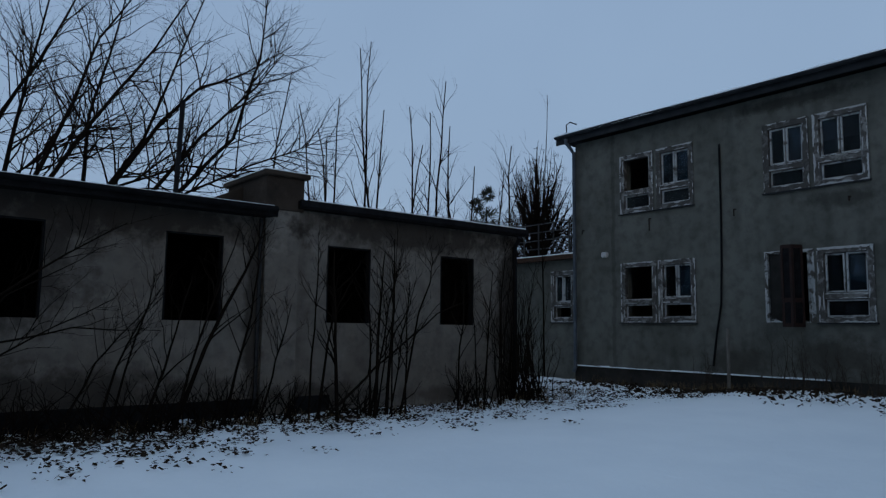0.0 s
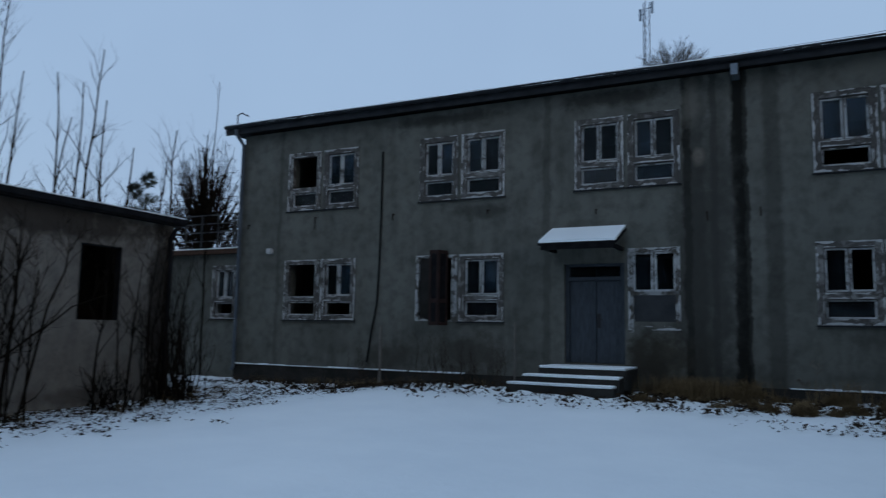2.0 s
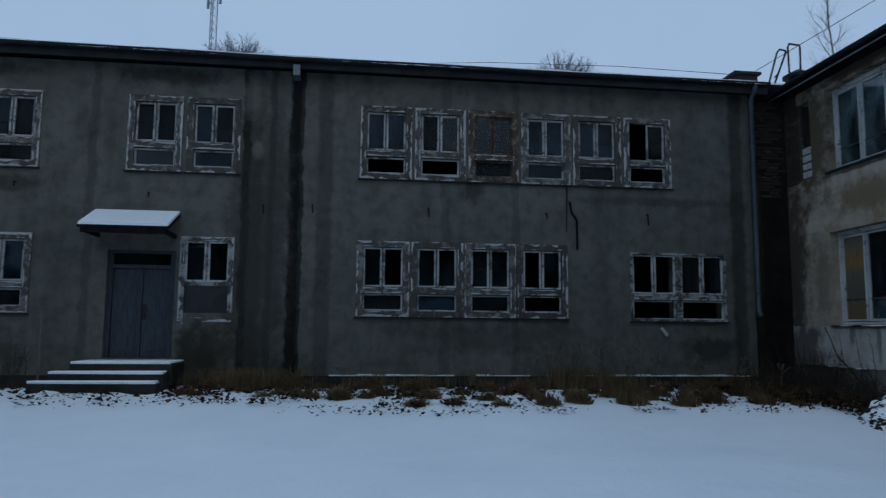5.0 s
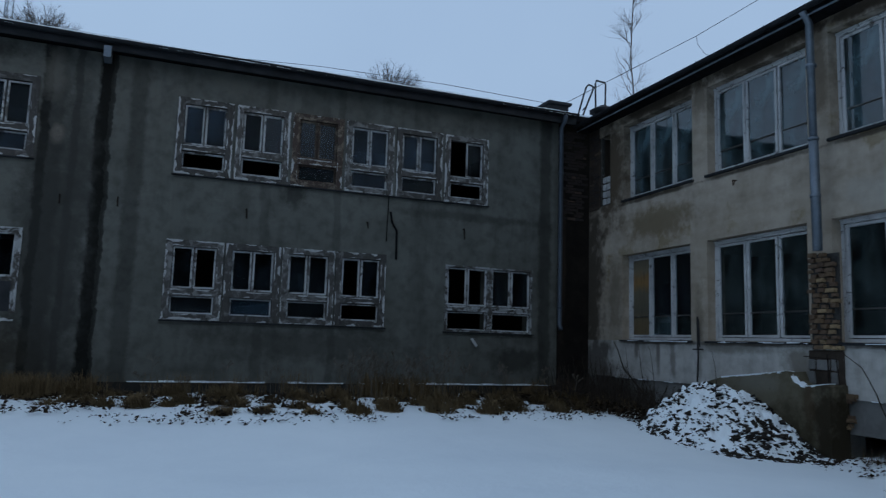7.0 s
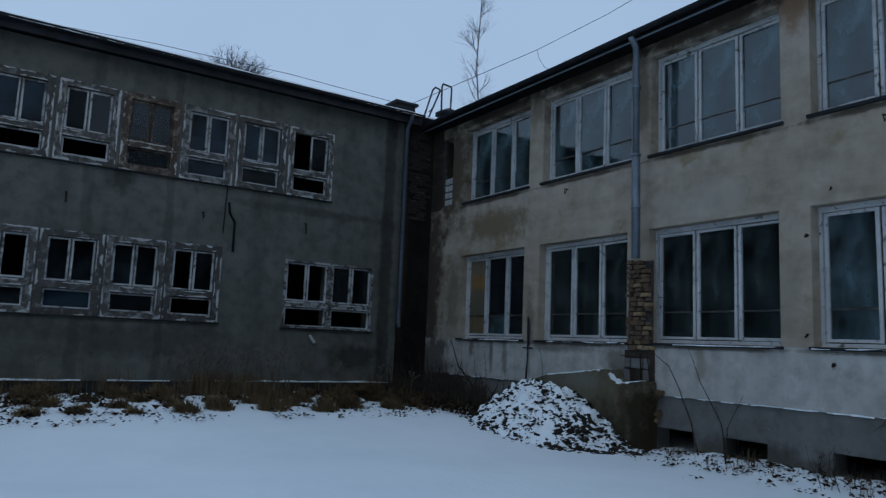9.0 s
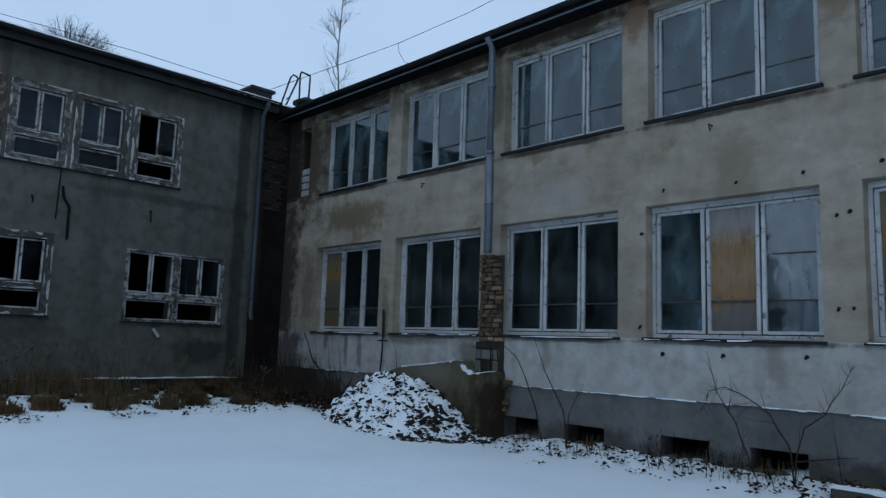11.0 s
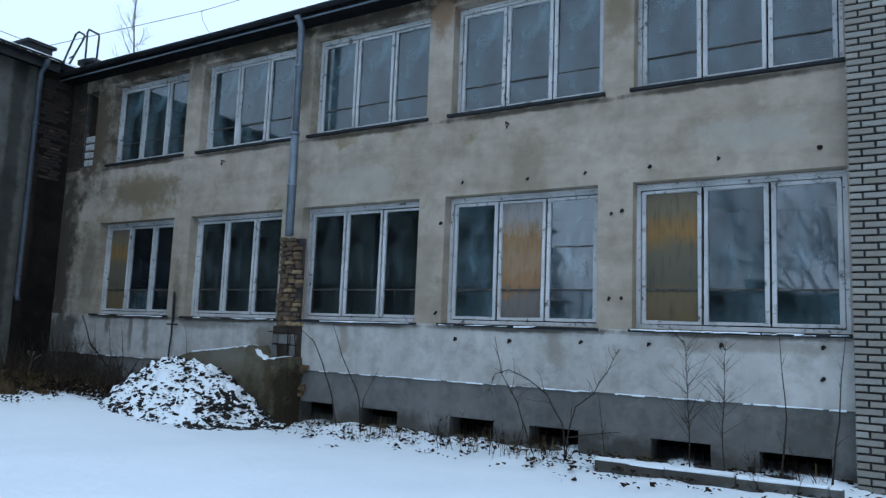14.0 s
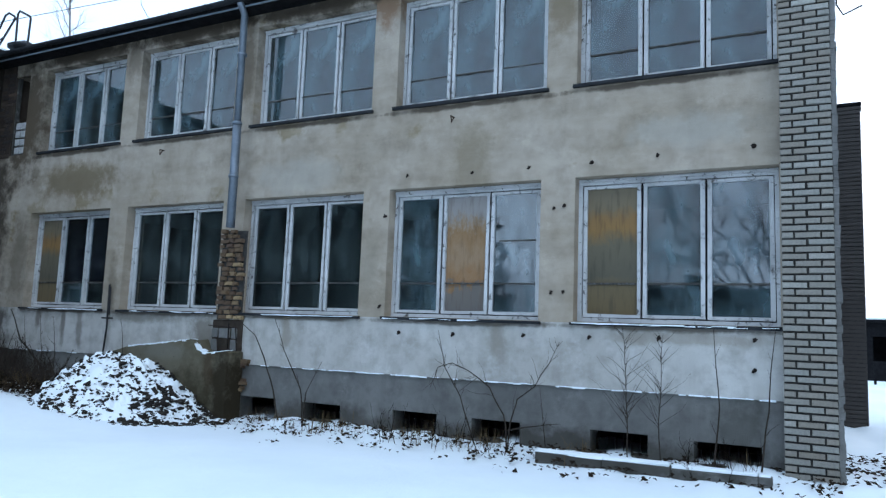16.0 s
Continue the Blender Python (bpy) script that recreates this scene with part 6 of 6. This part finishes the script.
sapling([sight(36.4, -1.9, 45), sight(36.25, 14, 45), sight(36.0, 28.5, 45)], 0.1, Matrix(), "tall slender pale birch beyond the roofs", "", 54, 3.4, 64, 2, 0.4, BIRCH_BARK, "birch")
round_tree(-50.4, 36, 9.5, 2.0, "bare treetop behind the outbuilding roof", 65, 0.2, None, 16, 8)
round_tree(-42.8, 40, 9.5, 1.6, "bare treetop behind the link wing", 66, 0.4, None, 14, 8)


def clumped_conifer():
    tree = thing("conifer", pose(*sight(-49.8, 0, 30).xy, 0), "small dark conifer clipped into tufts", "tree")
    rng = random.Random(12)
    bm = bmesh.new()
    tube(bm, [(0, 0, -0.2), (0, 0, 3), (0.1, 0, 6.6)], [0.14, 0.1, 0.03], 7)
    part("trunk", bm, BARK, tree)
    for cx, cz, r in ((0.15, 7.1, 0.28), (-0.55, 6.75, 0.3), (0.25, 6.1, 0.5), (-0.2, 5.5, 0.6), (0.5, 5.3, 0.45), (-0.5, 4.9, 0.6), (0.2, 4.6, 0.6)):
        bm = bmesh.new()
        for _ in range(420):
            d = Vector((rng.gauss(0, 1), rng.gauss(0, 1), rng.gauss(0, 1))).normalized()
            p = Vector((cx, 0, cz)) + d * r * rng.uniform(0.3, 0.95)
            q = p + (d + Vector((rng.uniform(-0.5, 0.5), rng.uniform(-0.5, 0.5), rng.uniform(-0.2, 0.6)))) * 0.14
            s = d.orthogonal().normalized() * 0.02
            bm.faces.new([bm.verts.new(c) for c in (p - s, p + s, q)])
        tagged(part("foliage_clump", bm, NEEDLES, tree), kind="stuff")


clumped_conifer()


# ---------------------------------------------------------------- dry grass, weeds and litter
def scatter_grass():
    rng = random.Random(21)
    verts, faces = [], []
    def blade(x, y, z, length, w, lean, az):
        n = len(verts)
        dx, dy = math.cos(az), math.sin(az)
        px, py = -dy * w, dx * w
        verts.extend([(x - px, y - py, z), (x + px, y + py, z), (x + dx * lean * 0.4 + px * 0.7, y + dy * lean * 0.4 + py * 0.7, z + length * 0.65), (x + dx * lean * 0.4 - px * 0.7, y + dy * lean * 0.4 - py * 0.7, z + length * 0.65), (x + dx * lean, y + dy * lean, z + length * 0.85)])
        faces.extend([(n, n + 1, n + 2, n + 3), (n + 3, n + 2, n + 4)])
    # tussocks: dense hummocks of dead grass with snow between them
    placed = []
    for _ in range(900):
        x = rng.uniform(-3.3, 8.6)
        y = rng.uniform(12.3 + 1.5 * smoothstep((1.0 - x) / 5.0), 16.0)
        far = smoothstep((y - 12.2) / 3.6)
        r = rng.uniform(0.12, 0.24) + 0.2 * rng.random() ** 2
        if rng.random() > 0.35 + 0.65 * far or noise.noise(Vector((x * 0.8, y * 0.6, 7))) < -0.25:
            continue
        if any((x - a) ** 2 + (y - b) ** 2 < ((r + c) * 1.25) ** 2 for a, b, c in placed):
            continue
        placed.append((x, y, r))
        tall = r * rng.uniform(0.9, 1.4) * (1.0 + 0.5 * math.exp(-((x - 4.8) / 1.4) ** 2))
        lay_az = rng.uniform(0, 6.283)
        for _ in range(int(100 + 900 * r)):
            a, d = rng.uniform(0, 6.283), r * math.sqrt(rng.random())
            bx, by = x + math.cos(a) * d, min(16.12, y + math.sin(a) * d)
            dome = 1.0 - (d / r) ** 2 * 0.7
            blade(bx, by, ground_z(bx, by) - 0.03, tall * dome * rng.uniform(0.6, 1.2), 0.0085, rng.uniform(0.1, 0.9) * r, a * 0.6 + lay_az * 0.4 + rng.gauss(0, 0.6))
    # upright wisps against the wall
    for _ in range(750):
        x = rng.choice((rng.uniform(-3.2, 9.2), rng.gauss(4.6, 1.2), rng.gauss(-2.4, 0.5)))
        y = rng.uniform(14.9, 16.0)
        if noise.noise(Vector((x * 0.7, y * 0.7, 13))) < -0.1:
            continue
        for _ in range(7):
            bx, by = x + rng.gauss(0, 0.07), min(16.12, y + rng.gauss(0, 0.07))
            blade(bx, by, ground_z(bx, by) - 0.03, rng.uniform(0.25, 0.62) + 0.25 * rng.random() * math.exp(-((x - 3.5) / 3.0) ** 2), 0.0045, rng.uniform(0.03, 0.22), rng.uniform(0, 6.283))
    for x0, x1, y0, y1, n in ((-15, -6.3, 15.4, 16.1, 60), (8.2, 10.0, 10.8, 15.6, 40), (-11.9, -10.4, -1, 11.2, 40), (9.2, 9.9, 0.4, 8, 30), (-13, -11.2, 10.5, 13, 50)):
        for _ in range(n):
            x, y = rng.uniform(x0, x1), rng.uniform(y0, y1)
            for _ in range(14):
                bx, by = x + rng.gauss(0, 0.1), min(16.1, y + rng.gauss(0, 0.1))
                blade(bx, by, ground_z(bx, by) - 0.03, rng.uniform(0.08, 0.35), 0.004, rng.uniform(0.05, 0.25), rng.uniform(0, 6.283))
    me = bpy.data.meshes.new("dry_grass")
    me.from_pydata(verts, [], faces)
    me.materials.append(GRASS)
    tagged(new("dry_grass", me), "matted dry yellow-brown grass at the foot of the walls", "grass", kind="stuff")


scatter_grass()


def scatter_weeds():
    """Tall dead stalks with pale seed heads."""
    rng = random.Random(33)
    bm = bmesh.new()
    for i in range(70):
        x = rng.choice((rng.gauss(4.8, 0.7), rng.uniform(-0.5, 9.0), rng.gauss(4.8, 1.0)))
        y = rng.uniform(14.4, 15.95)
        h = rng.uniform(0.4, 0.8) + (0.35 * rng.random() if abs(x - 4.9) < 1.2 else 0.0)
        p = Vector((x, y, ground_z(x, y) - 0.05))
        line = wander(p, p + Vector((rng.uniform(-0.12, 0.12), rng.uniform(-0.1, 0.1), h)), 4, 0.08, rng)
        tube(bm, line, 0.006, 4, False)
        for _ in range(7):
            q = line[3].lerp(line[4], rng.random())
            end = q + Vector((rng.uniform(-0.13, 0.13), rng.uniform(-0.1, 0.1), rng.uniform(0.04, 0.14)))
            tube(bm, [q, end, end + Vector((0.02, 0, 0.02))], [0.004, 0.009, 0.02], 4, True)
    single("dead_weeds", bm, WEED, "dead weed stalks with pale seed heads in the grass", "weeds", kind="stuff")


scatter_weeds()


def scatter_litter():
    """Dead leaves, twigs and earth crumbs on the snow beside the walls."""
    rng = random.Random(44)
    verts, faces = [], []
    def leaf(x, y, s, tilt=0.5):
        n = len(verts)
        a = rng.uniform(0, 6.283)
        z = ground_z(x, y) + 0.006 + rng.uniform(0, 0.02)
        c, d = math.cos(a), math.sin(a)
        k = rng.uniform(0.35, 0.8)
        lift = [rng.uniform(0, tilt) * s for _ in range(4)]
        verts.extend([(x + c * s, y + d * s, z + lift[0]), (x - d * s * k, y + c * s * k, z + lift[1]), (x - c * s, y - d * s, z + lift[2]), (x + d * s * k, y - c * s * k, z + lift[3])])
        faces.extend([(n, n + 1, n + 2), (n, n + 2, n + 3)])
    def clump(x, y, spread_, count, s, tilt=0.5):
        for _ in range(count):
            leaf(x + rng.gauss(0, spread_), y + rng.gauss(0, spread_), rng.uniform(0.35, 1.0) * s, tilt)
    for _ in range(1100):
        y = rng.uniform(-2, 11.6)
        x = -11.95 + abs(rng.gauss(0, 1.35)) - (0.5 if y > 9 else 0)
        if x < -8.2 and (y < 7.5 or rng.random() < 0.6):
            clump(x, y, 0.12, rng.randint(3, 14), 0.045, 1.0)
    for _ in range(520):
        y = rng.uniform(-3, 3.2)
        x = -11.9 + abs(rng.gauss(0, 1.7))
        clump(x, y, 0.14, rng.randint(3, 12), 0.05, 1.0)
    for _ in range(480):
        x = rng.uniform(-14.5, 9.8)
        y = 15.9 - abs(rng.gauss(0, 1.7))
        if y > 12.0 + 1.1 * smoothstep((1.0 - x) / 6.0) + 0.5 * noise.noise(Vector((x * 0.8, 0, 2))) and not (-6.3 < x < -3.4 and y > 14.4):
            clump(x, y, 0.15, rng.randint(3, 12), 0.075, 1.5)
    for _ in range(700):
        x = rng.uniform(-13.5, 9.6)
        y = 11.6 + 3.0 * rng.random() ** 1.6 + 0.9 * smoothstep((1.0 - x) / 6.0)
        if noise.noise(Vector((x * 0.6, y * 1.2, 9))) > -0.15:
            clump(x, y, 0.12, rng.randint(2, 8), 0.042, 1.4)
    for _ in range(170):
        clump(rng.uniform(9.3, 12.5), rng.uniform(-2.6, -0.1), 0.12, rng.randint(2, 8), 0.055, 1.0)
    for _ in range(330):
        y = rng.uniform(-0.4, 8.4)
        x = 9.95 - abs(rng.gauss(0, 0.6)) - (0.2 if y < 4 else 0.1)
        clump(x, y, 0.07, rng.randint(1, 7), 0.045, 1.3)
    for _ in range(110):
        x, y = rng.gauss(-10.8, 0.8), rng.gauss(11.4, 0.8)
        clump(x, y, 0.12, rng.randint(2, 8), 0.05)
    for _ in range(1900):
        x, y = rng.uniform(6.6, 10), rng.uniform(10.6, 15.9)
        if x > 7.9 + (12.8 - y) * 0.22 + 0.5 * noise.noise(Vector((x * 0.9, y * 0.9, 3))):
            clump(x, y, 0.13, rng.randint(3, 10), 0.06, 1.2)
    me = bpy.data.meshes.new("leaf_litter")
    me.from_pydata(verts, [], faces)
    me.materials.append(LITTER)
    tagged(new("leaf_litter", me), "dark dead leaves and crumbs scattered on the snow", "leaves", kind="stuff")


scatter_litter()


# ---------------------------------------------------------------- distance
def lattice_mast():
    p = sight(-11.2, 0, 85)
    mast = thing("lattice_mast", pose(p.x, p.y, 0), "thin pale lattice radio mast beyond the roof", "mast")
    h, w = 40.4, 0.42
    corners = [(w * math.cos(a), w * math.sin(a)) for a in (0.5, 2.6, 4.7)]
    for x, y in corners:
        bm = bmesh.new()
        tube(bm, [(x, y, 0), (x, y, h)], 0.06, 5)
        part("leg", bm, ZINC, mast)
    bm = bmesh.new()
    z = 20.0
    while z < h - 1:
        for (a, b), (c, d) in zip(corners, corners[1:] + corners[:1]):
            tube(bm, [(a, b, z), (c, d, z + 0.9)], 0.03, 4, False)
        z += 0.9
    tagged(part("bracing", bm, ZINC, mast), kind="stuff")
    for z, x in ((39.6, 0.7), (38.9, -0.65)):
        bm = boxes((x - 0.14, x + 0.14, -0.1, 0.1, z - 0.7, z + 0.7), (min(0, x), max(0, x), -0.04, 0.04, z - 0.05, z + 0.05))
        part("antenna", bm, ZINC, mast)


lattice_mast()


def overhead_wire(name, pts, r, label):
    bm = bmesh.new()
    tube(bm, pts, r, 5)
    single(name, bm, IRON, label, "cable")


overhead_wire("overhead_wire", [sight(-9.2, 20.2, 60), sight(4, 20.5, 25), sight(10.6, 20.6, 21), sight(20.6, 19.9, 20), Vector((9.9, 17.3, 8.12))], 0.008, "thin wire strung along the school roof")
overhead_wire("overhead_wire", [Vector((10.0, 17.2, 8.12)), sight(33.4, 19.9, 19), sight(40.4, 22.8, 19), sight(46, 25.2, 19), sight(62, 31.5, 19)], 0.008, "thin wire rising over the tan roof")
overhead_wire("wire_loop", [sight(40.4, 22.8, 19), sight(40.5, 22.2, 19), sight(41.0, 21.5, 19), sight(41.8, 21.2, 19)], 0.006, "loose end hanging from the wire")


def brick_column():
    col = thing("brick_column", pose(17.45, -1.1, -0.1, 0, 0, -4), "dark grey-brown brick column beyond the building's end", "column")
    bm = bmesh.new()
    for row in range(78):
        k = random.uniform(-0.01, 0.01)
        box(bm, -0.24 + k, 0.24 + k, -0.24, 0.24, row * 0.085, row * 0.085 + 0.07)
    tagged(part("brick_course", bm, RED_BRICK, col), kind="stuff")
    part("core", boxes((-0.22, 0.22, -0.22, 0.22, -0.2, 6.62)), MORTAR, col)
    part("cap", bevelled(boxes((-0.26, 0.26, -0.26, 0.26, 6.63, 6.7)), 0.01), TAR, col)


brick_column()


def far_shed():
    m = pose(42, -4.5, -0.1, 0, 0, -90)
    shed = thing("shed", m, "low dark shed with snow on its flat roof", "shed")
    part("wall", wall_mesh(-4, 9, -0.3, 2.9, 0.3, [(-1.0, 0.4, 1.0, 2.2), (1.2, 2.4, 1.0, 2.2)]), TAR, shed)
    part("back_wall", boxes((-4, 9, 3, 3.2, -0.3, 2.9)), TAR, shed)
    part("roof", boxes((-4.3, 9.3, -0.4, 3.6, 2.9, 3.02)), TAR, shed)
    part("roof_snow", boxes((-4.25, 9.25, -0.38, 3.5, 3.022, 3.1)), SNOW, shed)
    bm = bmesh.new()
    for k in range(10):
        box(bm, -2 + k * 0.5, -1.9 + k * 0.5, -6.0, -5.95, 0, 1.0)
    box(bm, -2.2, 3.2, -6.05, -6.0, 0.75, 0.85)
    box(bm, -2.2, 3.2, -6.05, -6.0, 0.25, 0.35)
    single("low_fence", bm, TAR, "low dark fence in the snow", "fence", m=m)


far_shed()


def unseen_sky_block():
    """Plain unseen block closing the yard behind the viewer, added to cut sky light."""
    bm = wall_mesh(-26, 16, -0.3, 12.6, 0.4, [(-24 + 4 * i, -22.2 + 4 * i, z, z + 1.6) for i in range(10) for z in (1.8, 5.2, 8.6)])
    single("wall_south", bm, GREY, "unseen plain block added behind the viewer to cut low sky light", "wall", kind="structure", m=pose(0, -19, 0, 0, 0, 180))
    single("wall_south_core", boxes((-26, 16, 0.8, 6, -0.3, 12.5)), TAR, "dark core of the unseen light-blocking block", "wall", kind="structure", m=pose(0, -19, 0, 0, 0, 180))


unseen_sky_block()


def stake(x, y, height, r):
    bm = bmesh.new()
    tube(bm, [(0, 0, -0.3), (0.01, 0, height * 0.5), (0.0, 0.01, height)], [r, r * 0.95, r * 0.85], 8)
    single("stake", bm, STAKE_WOOD, "weathered pale stake standing before the school wall", "stake", m=pose(x, y, ground_z(x, y)))


stake(-9.85, 15.75, 1.5, 0.042)
stake(-6.2, 15.7, 1.5, 0.024)
